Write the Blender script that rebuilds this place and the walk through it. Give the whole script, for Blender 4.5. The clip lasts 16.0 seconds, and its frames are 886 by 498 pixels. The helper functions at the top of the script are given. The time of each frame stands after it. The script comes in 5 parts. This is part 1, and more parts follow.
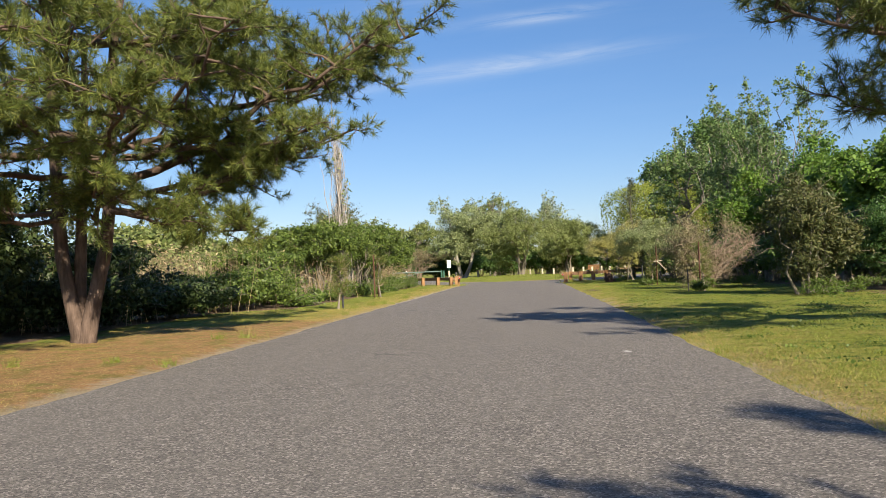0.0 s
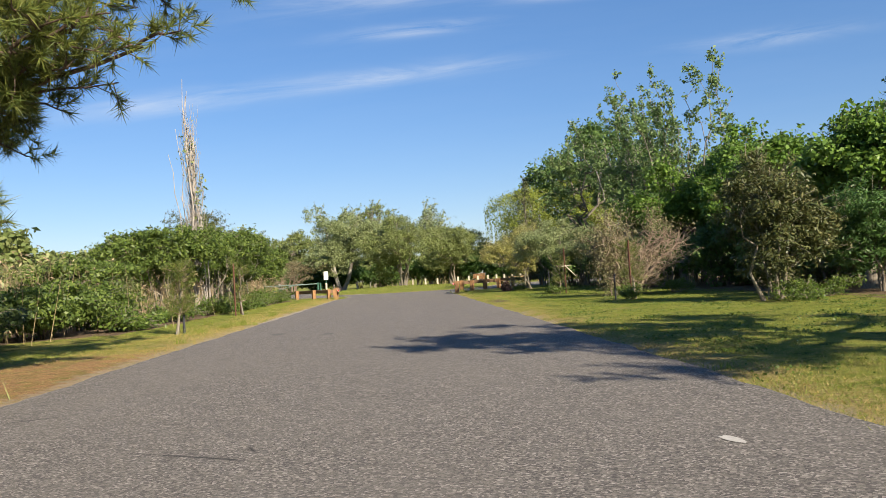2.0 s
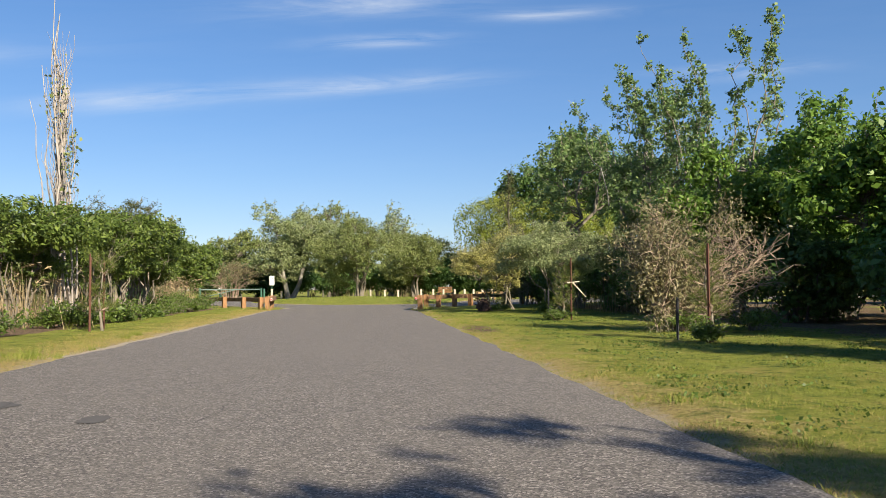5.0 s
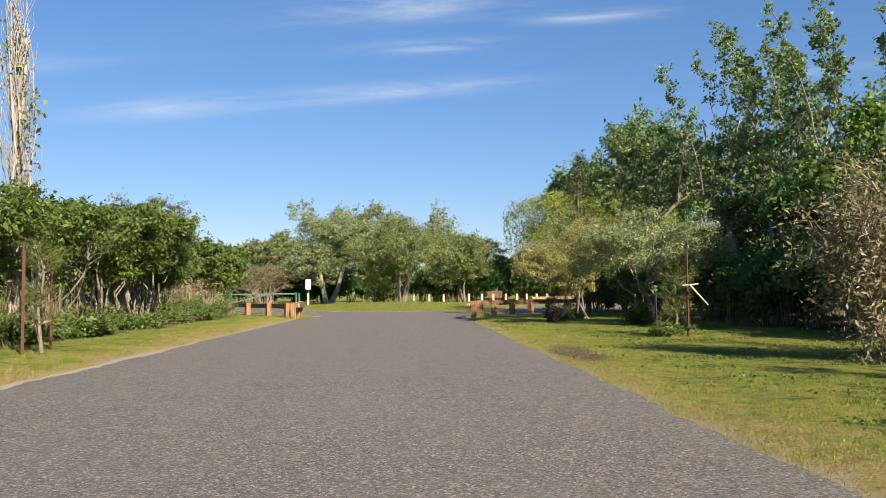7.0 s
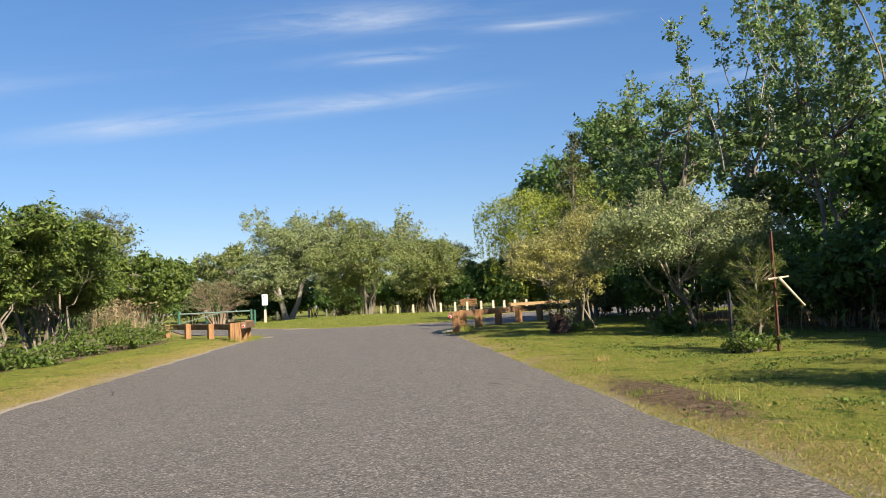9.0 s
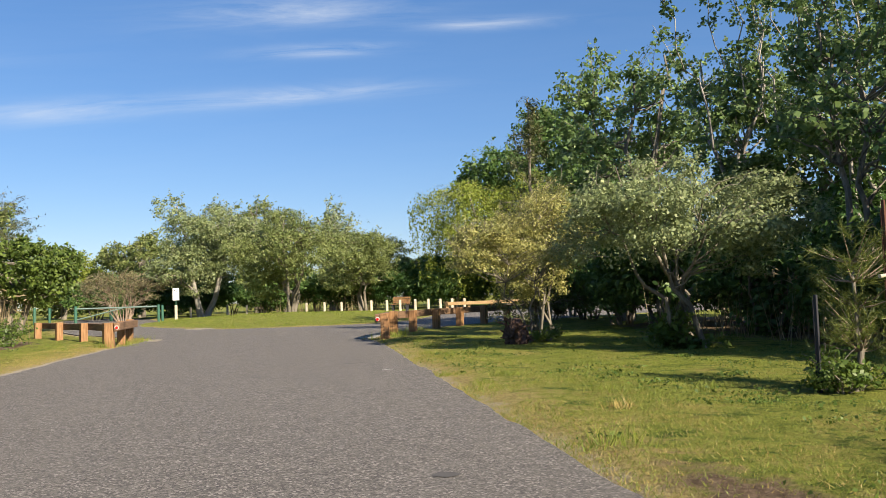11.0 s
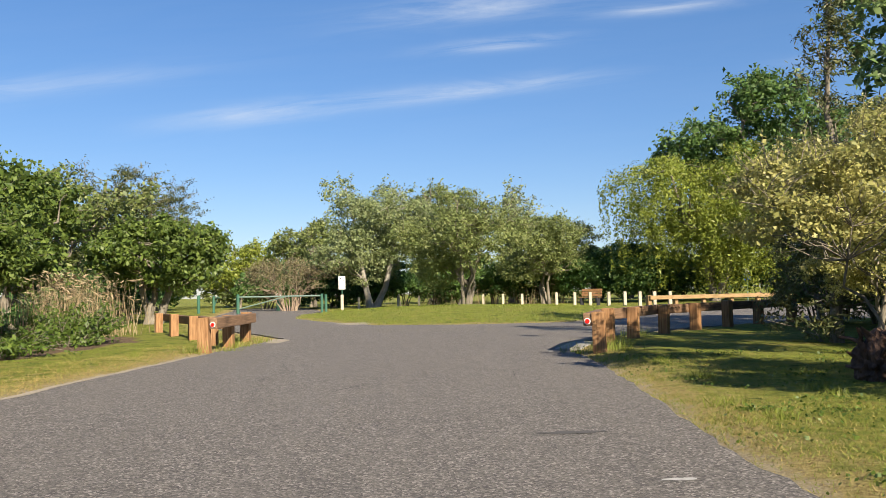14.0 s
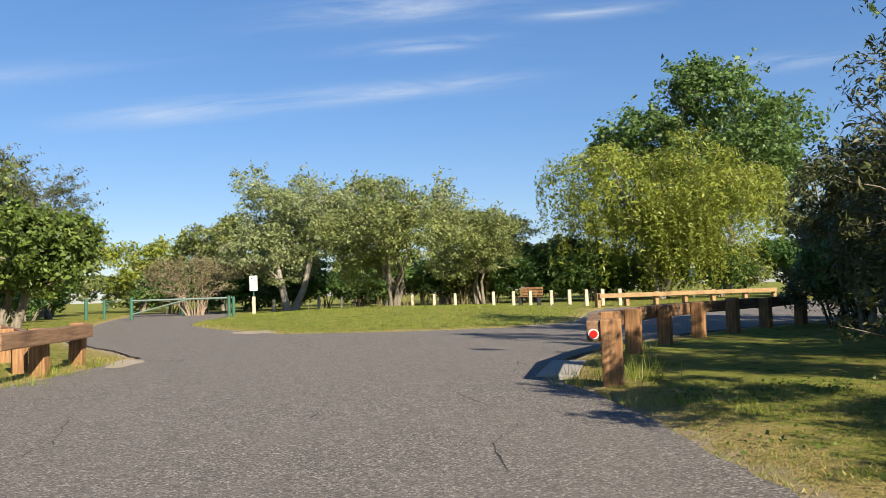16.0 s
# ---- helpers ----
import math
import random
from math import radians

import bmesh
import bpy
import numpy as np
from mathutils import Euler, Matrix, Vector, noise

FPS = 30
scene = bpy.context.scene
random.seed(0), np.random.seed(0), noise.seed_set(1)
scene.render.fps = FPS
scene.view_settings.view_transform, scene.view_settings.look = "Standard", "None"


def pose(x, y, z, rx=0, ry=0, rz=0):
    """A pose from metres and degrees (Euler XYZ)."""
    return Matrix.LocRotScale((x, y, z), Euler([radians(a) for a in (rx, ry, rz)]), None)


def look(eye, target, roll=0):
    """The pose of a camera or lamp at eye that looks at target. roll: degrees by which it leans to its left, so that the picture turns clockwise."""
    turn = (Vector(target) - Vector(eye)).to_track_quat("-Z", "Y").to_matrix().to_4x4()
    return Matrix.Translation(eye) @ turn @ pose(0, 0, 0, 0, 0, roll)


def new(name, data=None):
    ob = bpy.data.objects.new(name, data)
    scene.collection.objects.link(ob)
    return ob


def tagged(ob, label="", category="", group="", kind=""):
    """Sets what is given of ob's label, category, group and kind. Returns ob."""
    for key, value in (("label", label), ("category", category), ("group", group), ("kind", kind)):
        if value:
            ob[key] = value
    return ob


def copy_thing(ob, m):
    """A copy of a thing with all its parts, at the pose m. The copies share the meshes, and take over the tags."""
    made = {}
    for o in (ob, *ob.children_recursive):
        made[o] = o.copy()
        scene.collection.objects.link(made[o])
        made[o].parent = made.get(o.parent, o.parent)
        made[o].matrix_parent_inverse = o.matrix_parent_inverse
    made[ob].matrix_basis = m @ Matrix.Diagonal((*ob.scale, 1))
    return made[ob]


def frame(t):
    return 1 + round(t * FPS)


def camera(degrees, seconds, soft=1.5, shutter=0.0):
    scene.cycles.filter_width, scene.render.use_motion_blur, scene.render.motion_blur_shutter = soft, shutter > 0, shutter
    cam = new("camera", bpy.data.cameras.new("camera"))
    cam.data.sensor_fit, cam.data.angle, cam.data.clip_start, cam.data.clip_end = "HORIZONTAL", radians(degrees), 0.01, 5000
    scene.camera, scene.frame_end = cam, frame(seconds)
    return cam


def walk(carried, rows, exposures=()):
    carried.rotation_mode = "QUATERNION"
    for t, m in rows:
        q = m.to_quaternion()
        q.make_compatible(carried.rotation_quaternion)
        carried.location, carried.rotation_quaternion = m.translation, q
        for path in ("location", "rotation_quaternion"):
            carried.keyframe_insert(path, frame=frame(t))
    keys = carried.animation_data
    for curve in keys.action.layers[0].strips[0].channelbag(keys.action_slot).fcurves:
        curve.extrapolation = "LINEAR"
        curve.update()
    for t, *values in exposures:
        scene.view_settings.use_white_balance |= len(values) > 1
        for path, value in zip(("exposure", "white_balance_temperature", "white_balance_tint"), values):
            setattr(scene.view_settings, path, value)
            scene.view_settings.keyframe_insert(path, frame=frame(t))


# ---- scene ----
cam = camera(56.3, 16.0, 0.6)
PATH = [
    (0, (-0.056, -0.096, 0.956), (-0.045, 1.904, 1.009), -2.3),
    (0.5, (-0.114, 1.172, 0.934), (-0.177, 3.170, 0.990), 1.6),
    (1, (-0.135, 2.453, 0.912), (-0.169, 4.452, 0.974), -1.6),
    (1.5, (-0.102, 3.760, 0.892), (-0.042, 5.758, 0.968), -2.0),
    (2, (-0.014, 5.101, 0.877), (0.293, 7.076, 0.944), -3.4),
    (2.5, (0.117, 6.479, 0.868), (0.488, 8.443, 0.944), -2.8),
    (3, (0.294, 7.885, 0.866), (0.659, 9.849, 0.960), -1.8),
    (3.2, (0.381, 8.452, 0.866), (0.755, 10.415, 0.959), -2.1),
    (5.3, (1.524, 14.461, 0.885), (1.918, 16.420, 0.980), -0.4),
    (5.5, (1.608, 15.035, 0.885), (2.009, 16.991, 0.989), -0.7),
    (6, (1.775, 16.462, 0.885), (2.152, 18.422, 1.000), 0.1),
    (6.5, (1.888, 17.860, 0.888), (2.193, 19.834, 1.002), 0.3),
    (7, (1.968, 19.211, 0.897), (2.259, 21.187, 1.003), -0.5),
    (7.5, (2.033, 20.511, 0.911), (2.323, 22.487, 1.028), -0.9),
    (8, (2.112, 21.765, 0.921), (2.395, 23.742, 1.042), -1.2),
    (8.5, (2.232, 22.975, 0.926), (2.523, 24.950, 1.045), -2.1),
    (9, (2.405, 24.148, 0.930), (2.783, 26.108, 1.055), -2.9),
    (9.2, (2.489, 24.608, 0.932), (2.906, 26.560, 1.053), -3.2),
    (11.3, (3.575, 29.308, 0.963), (4.113, 31.231, 1.077), -1.8),
    (11.5, (3.668, 29.755, 0.963), (4.206, 31.678, 1.080), -1.6),
    (12, (3.870, 30.881, 0.958), (4.407, 32.803, 1.087), -1.3),
    (12.5, (4.026, 32.029, 0.949), (4.429, 33.984, 1.080), -0.2),
    (13, (4.137, 33.204, 0.939), (4.523, 35.162, 1.066), -0.2),
    (13.5, (4.216, 34.401, 0.932), (4.345, 36.394, 1.043), 1.1),
    (14, (4.287, 35.607, 0.926), (4.396, 37.601, 1.032), -1.2),
    (14.5, (4.365, 36.808, 0.920), (4.503, 38.801, 1.028), -1.7),
    (15, (4.453, 38.004, 0.913), (4.646, 39.992, 1.023), -2.3),
    (15.5, (4.549, 39.197, 0.904), (4.839, 41.173, 1.011), -2.2),
    (16, (4.646, 40.392, 0.893), (4.931, 42.369, 0.996), -1.8),
]
walk(cam, [(t, look(eye, target, roll)) for t, eye, target, roll in PATH])

# ---- light ----
SUN_EL, SUN_ROT = radians(31), radians(156)
world = bpy.data.worlds.new("sky")
scene.world = world
world.use_nodes = True
wn, wl = world.node_tree.nodes, world.node_tree.links
background = wn["Background"]
sky = wn.new("ShaderNodeTexSky")
sky.sky_type = "NISHITA"
sky.sun_disc = False
sky.sun_elevation, sky.sun_rotation = SUN_EL, SUN_ROT
sky.air_density, sky.dust_density, sky.ozone_density = 1.0, 0.15, 3.0


def wmath(op, a, b=None, c=None):
    n = wn.new("ShaderNodeMath")
    n.operation = op
    for k, v in enumerate((a, b, c)):
        if v is None:
            continue
        if isinstance(v, (int, float)):
            n.inputs[k].default_value = v
        else:
            wl.new(v, n.inputs[k])
    return n.outputs[0]


# thin cirrus streaks low over the far trees
coord = wn.new("ShaderNodeTexCoord")
split = wn.new("ShaderNodeSeparateXYZ")
wl.new(coord.outputs["Generated"], split.inputs[0])
SX, SY, SZ = split.outputs
ahead = wmath("MAXIMUM", SY, 0.05)
AZ, EL = wmath("DIVIDE", SX, ahead), wmath("DIVIDE", SZ, ahead)
comb = wn.new("ShaderNodeCombineXYZ")
wl.new(wmath("MULTIPLY", AZ, 3.2), comb.inputs[0])
wl.new(wmath("MULTIPLY", wmath("SUBTRACT", EL, wmath("MULTIPLY", AZ, 0.09)), 26.0), comb.inputs[1])
streak = wn.new("ShaderNodeTexNoise")
streak.inputs["Scale"].default_value, streak.inputs["Detail"].default_value = 1.6, 7
streak.inputs["Roughness"].default_value, streak.inputs["Distortion"].default_value = 0.62, 0.6
wl.new(comb.outputs[0], streak.inputs["Vector"])
total = None
for a0, aw, e0, ew, amp in ((-0.16, 0.10, 0.222, 0.012, 0.5), (0.10, 0.13, 0.249, 0.010, 0.62), (0.135, 0.075, 0.306, 0.007, 0.75),
                            (0.10, 0.13, 0.352, 0.016, 0.55), (0.34, 0.10, 0.35, 0.008, 0.5), (0.62, 0.1, 0.29, 0.01, 0.5), (-0.5, 0.2, 0.25, 0.012, 0.4)):
    u = wmath("DIVIDE", wmath("SUBTRACT", AZ, a0), aw)
    v = wmath("DIVIDE", wmath("SUBTRACT", wmath("SUBTRACT", EL, e0), wmath("MULTIPLY", wmath("SUBTRACT", AZ, a0), 0.10)), ew)
    r = wmath("ADD", wmath("MULTIPLY", u, u), wmath("MULTIPLY", v, v))
    band = wmath("MULTIPLY", wmath("POWER", 2.718, wmath("MULTIPLY", r, -1.0)), amp)
    total = band if total is None else wmath("ADD", total, band)
rough_streak = wn.new("ShaderNodeMapRange")
wl.new(streak.outputs["Fac"], rough_streak.inputs[0])
rough_streak.inputs[1].default_value, rough_streak.inputs[2].default_value = 0.33, 0.68
cloud = wmath("MINIMUM", wmath("MULTIPLY", wmath("ADD", total, 0.015), rough_streak.outputs[0]), 0.8)
cloud = wmath("MULTIPLY", cloud, wmath("GREATER_THAN", SY, 0.06))
tint = wn.new("ShaderNodeMix")
tint.data_type = "RGBA"
wl.new(cloud, tint.inputs[0])
deep = wn.new("ShaderNodeHueSaturation")
deep.inputs["Saturation"].default_value = 1.35
even = wn.new("ShaderNodeGamma")
even.inputs["Gamma"].default_value = 0.72
wl.new(sky.outputs[0], even.inputs["Color"])
wl.new(even.outputs[0], deep.inputs["Color"])
bluer = wn.new("ShaderNodeMix")
bluer.data_type, bluer.blend_type = "RGBA", "MULTIPLY"
bluer.inputs[0].default_value = 1.0
wl.new(deep.outputs[0], bluer.inputs[6])
bluer.inputs[7].default_value = (0.93, 0.99, 1.20, 1)
wl.new(bluer.outputs[2], tint.inputs[6])
tint.inputs[7].default_value = (4.6, 4.9, 5.3, 1)
wl.new(tint.outputs[2], background.inputs[0])
background.inputs[1].default_value = 0.080

sun_dir = Vector((math.sin(SUN_ROT) * math.cos(SUN_EL), math.cos(SUN_ROT) * math.cos(SUN_EL), math.sin(SUN_EL)))
sun = new("sun", bpy.data.lights.new("sun", "SUN"))
sun.data.energy, sun.data.angle, sun.data.color = 5.0, radians(0.55), (1.0, 0.88, 0.70)
scene.view_settings.exposure = 1.15
sun.matrix_world = look(sun_dir * 60, (0, 0, 0))


# ---- materials ----
class Mat:
    """A small wrapper that makes node materials short to write."""

    def __init__(self, name, roughness=0.8, metallic=0.0, specular=0.3):
        self.m = bpy.data.materials.new(name)
        self.m.use_nodes = True
        self.n, self.l = self.m.node_tree.nodes, self.m.node_tree.links
        self.b = self.n["Principled BSDF"]
        self.b.inputs["Roughness"].default_value = roughness
        self.b.inputs["Metallic"].default_value = metallic
        self.b.inputs["Specular IOR Level"].default_value = specular
        self.geo = self.n.new("ShaderNodeNewGeometry")
        self.tc = self.n.new("ShaderNodeTexCoord")

    def put(self, v, socket):
        if isinstance(v, (int, float)):
            socket.default_value = v
        elif isinstance(v, tuple):
            socket.default_value = (*v, 1) if len(v) == 3 else v
        else:
            self.l.new(v, socket)

    def noise(self, scale, detail=4, rough=0.6, vector=None, stretch=None, distortion=0.0):
        t = self.n.new("ShaderNodeTexNoise")
        t.inputs["Scale"].default_value, t.inputs["Detail"].default_value = scale, detail
        t.inputs["Roughness"].default_value, t.inputs["Distortion"].default_value = rough, distortion
        vec = vector or self.geo.outputs["Position"]
        if stretch:
            mp = self.n.new("ShaderNodeMapping")
            mp.inputs["Scale"].default_value = stretch
            self.l.new(vec, mp.inputs[0])
            vec = mp.outputs[0]
        self.l.new(vec, t.inputs["Vector"])
        return t.outputs["Fac"]

    def voronoi(self, scale, out="Distance", feature="F1", vector=None):
        t = self.n.new("ShaderNodeTexVoronoi")
        t.feature = feature
        t.inputs["Scale"].default_value = scale
        self.l.new(vector or self.geo.outputs["Position"], t.inputs["Vector"])
        return t.outputs[out]

    def ramp(self, fac, *stops):
        r = self.n.new("ShaderNodeValToRGB")
        els = r.color_ramp.elements
        while len(els) < len(stops):
            els.new(0.5)
        for e, (p, c) in zip(els, stops):
            e.position = p
            e.color = (*c, 1) if isinstance(c, tuple) else (c, c, c, 1)
        self.put(fac, r.inputs[0])
        return r.outputs[0]

    def mix(self, fac, a, b, mode="MIX"):
        x = self.n.new("ShaderNodeMix")
        x.data_type, x.blend_type = "RGBA", mode
        self.put(fac, x.inputs[0])
        self.put(a, x.inputs[6])
        self.put(b, x.inputs[7])
        return x.outputs[2]

    def math(self, op, a, b=0.0):
        x = self.n.new("ShaderNodeMath")
        x.operation = op
        self.put(a, x.inputs[0])
        self.put(b, x.inputs[1])
        return x.outputs[0]

    def range(self, v, a, b, c=0.0, d=1.0):
        x = self.n.new("ShaderNodeMapRange")
        self.put(v, x.inputs[0])
        for k, w in enumerate((a, b, c, d)):
            x.inputs[k + 1].default_value = w
        return x.outputs[0]

    def attr(self, name, channel):
        a = self.n.new("ShaderNodeAttribute")
        a.attribute_name = name
        s = self.n.new("ShaderNodeSeparateColor")
        self.l.new(a.outputs["Color"], s.inputs[0])
        return s.outputs[channel]

    def island(self):
        return self.geo.outputs["Random Per Island"]

    def color(self, v):
        self.put(v, self.b.inputs["Base Color"])
        return self

    def bump(self, height, strength=0.5, distance=0.01):
        x = self.n.new("ShaderNodeBump")
        x.inputs["Strength"].default_value, x.inputs["Distance"].default_value = strength, distance
        self.put(height, x.inputs["Height"])
        self.l.new(x.outputs[0], self.b.inputs["Normal"])
        return self

    def translucent(self, colour, share):
        t = self.n.new("ShaderNodeBsdfTranslucent")
        self.put(colour, t.inputs["Color"])
        x = self.n.new("ShaderNodeMixShader")
        x.inputs[0].default_value = share
        self.l.new(self.b.outputs[0], x.inputs[1])
        self.l.new(t.outputs[0], x.inputs[2])
        self.l.new(x.outputs[0], self.n["Material Output"].inputs[0])
        return self


def leaf_mat(name, dark, mid, light, share=0.30, roughness=0.48):
    k = Mat(name, roughness, specular=0.3)
    dark, light = (tuple(0.85 * v + 0.15 * w for v, w in zip(c, mid)) for c in (dark, light))
    c = k.ramp(k.island(), (0.0, dark), (0.5, mid), (1.0, light))
    c = k.mix(k.range(k.noise(0.9, 3), 0.4, 0.7, 0.0, 0.3), c, tuple(v * 0.7 for v in dark))
    k.color(c)
    t = k.mix(0.5, c, tuple(min(1, v * 1.5) for v in light))
    return k.translucent(t, share).m


def bark_mat(name, a, b, scale=14, stretch=(1, 1, 0.18), depth=0.012):
    k = Mat(name, 0.9, specular=0.15)
    f = k.noise(scale, 6, 0.7, stretch=stretch, distortion=0.5)
    c = k.ramp(f, (0.3, a), (0.7, b))
    c = k.mix(k.range(k.noise(2.2, 3), 0.45, 0.7, 0, 0.5), c, tuple(v * 0.55 for v in a))
    return k.color(c).bump(f, 0.8, depth).m


def asphalt_mat():
    k = Mat("asphalt", 0.88, specular=0.25)
    grit = k.voronoi(82, "Color")
    sep = k.n.new("ShaderNodeSeparateColor")
    k.l.new(grit, sep.inputs[0])
    chip = sep.outputs[0]
    c = k.ramp(chip, (0.0, (0.036, 0.032, 0.028)), (0.5, (0.148, 0.130, 0.112)), (0.84, (0.240, 0.213, 0.185)), (1.0, (0.48, 0.43, 0.38)))
    fine = k.noise(420, 3, 0.7)
    c = k.mix(0.25, c, k.ramp(fine, (0.3, 0.04), (0.7, 0.19)))
    c = k.mix(k.range(k.noise(0.45, 4), 0.4, 0.68, 0, 0.28), c, (0.170, 0.154, 0.136))
    c = k.mix(k.range(k.noise(1.9, 6, 0.65), 0.56, 0.74, 0, 0.30), c, (0.075, 0.070, 0.067))
    c = k.mix(k.range(k.noise(6.5, 5, 0.7), 0.50, 0.72, 0, 0.38), c, (0.060, 0.055, 0.050))
    c = k.mix(k.range(k.noise(11, 4, 0.7), 0.58, 0.75, 0, 0.35), c, (0.24, 0.22, 0.19))
    streaks = k.noise(1.0, 4, 0.6, stretch=(1.6, 0.12, 1))
    c = k.mix(k.range(streaks, 0.45, 0.7, 0, 0.22), c, (0.180, 0.163, 0.144))
    edge = k.voronoi(0.33, "Distance", "DISTANCE_TO_EDGE", None)
    crack = k.math("MULTIPLY", k.range(edge, 0.0, 0.004, 1, 0), k.range(k.noise(0.7, 3), 0.60, 0.66))
    c = k.mix(crack, c, (0.02, 0.02, 0.02))
    k.color(c)
    return k.bump(k.math("ADD", chip, k.math("MULTIPLY", fine, 0.5)), 0.8, 0.009).m


def ground_mat():
    k = Mat("ground", 0.95, specular=0.1)
    fine, mid, wide = k.noise(38, 5, 0.75), k.noise(4.5, 5, 0.7), k.noise(0.5, 4, 0.6)
    grass = k.ramp(mid, (0.28, (0.105, 0.135, 0.022)), (0.5, (0.215, 0.240, 0.042)), (0.72, (0.330, 0.315, 0.075)))
    grass = k.mix(k.range(wide, 0.42, 0.66, 0, 0.55), grass, (0.27, 0.255, 0.06))
    grass = k.mix(k.range(k.noise(1.3, 6, 0.75), 0.50, 0.64, 0, 0.7), grass, (0.36, 0.275, 0.09))
    grass = k.mix(k.range(k.noise(2.3, 6, 0.75), 0.53, 0.62, 0, 0.9), grass, (0.050, 0.085, 0.014))
    grass = k.mix(k.range(fine, 0.35, 0.75, 0.0, 0.6), grass, (0.055, 0.075, 0.014))
    dry = k.ramp(k.noise(26, 5, 0.75), (0.3, (0.15, 0.11, 0.05)), (0.5, (0.32, 0.25, 0.095)), (0.75, (0.44, 0.375, 0.16)))
    verge = k.attr("verge", 0)
    edge = k.range(k.math("ADD", verge, k.math("MULTIPLY", k.math("SUBTRACT", mid, 0.5), 1.8)), 0.5, 0.95)
    c = k.mix(edge, grass, dry)
    straw = k.ramp(k.noise(34, 5, 0.8, stretch=(1, 1.6, 1)), (0.3, (0.10, 0.052, 0.024)), (0.5, (0.32, 0.185, 0.085)), (0.72, (0.54, 0.37, 0.19)))
    lay = k.range(k.math("ADD", k.attr("verge", 1), k.math("MULTIPLY", k.math("SUBTRACT", k.noise(1.4, 6, 0.75), 0.5), 1.6)), 0.4, 0.7)
    straw = k.mix(k.range(k.noise(7, 5, 0.75), 0.52, 0.68, 0, 0.75), straw, (0.10, 0.075, 0.035))
    straw = k.mix(k.range(k.noise(2.2, 5, 0.75), 0.48, 0.62, 0, 0.75), straw, (0.15, 0.155, 0.04))
    c = k.mix(lay, c, straw)
    sand = k.range(k.math("ADD", verge, k.math("MULTIPLY", k.math("SUBTRACT", mid, 0.5), 0.6)), 1.02, 1.18, 0, 0.8)
    c = k.mix(sand, c, k.ramp(k.noise(60, 4), (0.3, (0.22, 0.18, 0.125)), (0.7, (0.46, 0.39, 0.29))))
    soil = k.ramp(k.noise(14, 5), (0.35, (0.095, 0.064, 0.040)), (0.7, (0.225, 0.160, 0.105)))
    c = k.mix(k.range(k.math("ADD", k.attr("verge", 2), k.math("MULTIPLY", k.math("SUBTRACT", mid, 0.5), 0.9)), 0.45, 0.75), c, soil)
    k.color(c)
    return k.bump(k.math("ADD", fine, mid), 0.9, 0.05).m


def wood_mat(name, a, b, c3, axis):
    k = Mat(name, 0.75, specular=0.25)
    stretch = [14, 14, 14]
    stretch[axis] = 0.9
    f = k.noise(2.2, 6, 0.65, vector=k.tc.outputs["Object"], stretch=tuple(stretch), distortion=0.4)
    c = k.ramp(f, (0.28, a), (0.5, b), (0.75, c3))
    c = k.mix(k.range(k.noise(2.0, 4), 0.5, 0.72, 0, 0.5), c, tuple(v * 0.5 for v in a))
    return k.color(c).bump(f, 0.5, 0.004).m


def plain_mat(name, c, roughness=0.6, metallic=0.0, wear=0.25, scale=9):
    k = Mat(name, roughness, metallic)
    f = k.noise(scale, 5, 0.7)
    return k.color(k.mix(k.range(f, 0.42, 0.75, 0, wear), c, tuple(v * 0.45 for v in c))).bump(f, 0.15, 0.002).m


ASPHALT, GROUND = asphalt_mat(), ground_mat()
POST_WOOD = wood_mat("post_wood", (0.14, 0.068, 0.030), (0.28, 0.15, 0.068), (0.42, 0.26, 0.13), 2)
RAIL_WOOD = wood_mat("rail_wood", (0.10, 0.062, 0.038), (0.19, 0.115, 0.068), (0.29, 0.185, 0.11), 0)
GOLD_WOOD = wood_mat("gold_wood", (0.20, 0.122, 0.058), (0.29, 0.19, 0.092), (0.38, 0.265, 0.14), 0)
PALE_WOOD = wood_mat("pale_wood", (0.30, 0.25, 0.18), (0.46, 0.40, 0.30), (0.58, 0.52, 0.41), 2)
RED = plain_mat("red_reflector", (0.62, 0.018, 0.012), 0.25)
WHITE = plain_mat("white_paint", (0.78, 0.78, 0.76), 0.5, wear=0.1)
BLUE = plain_mat("blue_sign", (0.02, 0.11, 0.55), 0.4, wear=0.08)
GREEN_STEEL = plain_mat("green_steel", (0.045, 0.125, 0.085), 0.45, 0.0)
PALE_STEEL = plain_mat("pale_steel", (0.19, 0.27, 0.22), 0.45, 0.0)
DARK = plain_mat("dark_print", (0.03, 0.03, 0.035), 0.6, wear=0.05)
RUST = plain_mat("rusty_steel", (0.10, 0.044, 0.028), 0.8, 0.0, 0.5, 30)
CONCRETE = plain_mat("concrete", (0.30, 0.285, 0.25), 0.9, 0.0, 0.4, 12)
ROCK = bark_mat("weathered_stump", (0.060, 0.036, 0.026), (0.21, 0.125, 0.09), 12, (1, 1, 0.5), 0.03)
PINE_BARK = bark_mat("pine_bark", (0.055, 0.038, 0.029), (0.175, 0.125, 0.098), 11, depth=0.03)
GREY_BARK = bark_mat("grey_bark", (0.10, 0.085, 0.065), (0.30, 0.265, 0.21), 16)
PALE_BARK = bark_mat("pale_bark", (0.20, 0.18, 0.155), (0.42, 0.385, 0.335), 12)
DEAD_WOOD = bark_mat("dead_wood", (0.24, 0.21, 0.185), (0.46, 0.42, 0.375), 14)
TWIG = bark_mat("dry_twig", (0.19, 0.14, 0.10), (0.42, 0.33, 0.245), 20, (1, 1, 1), 0.004)
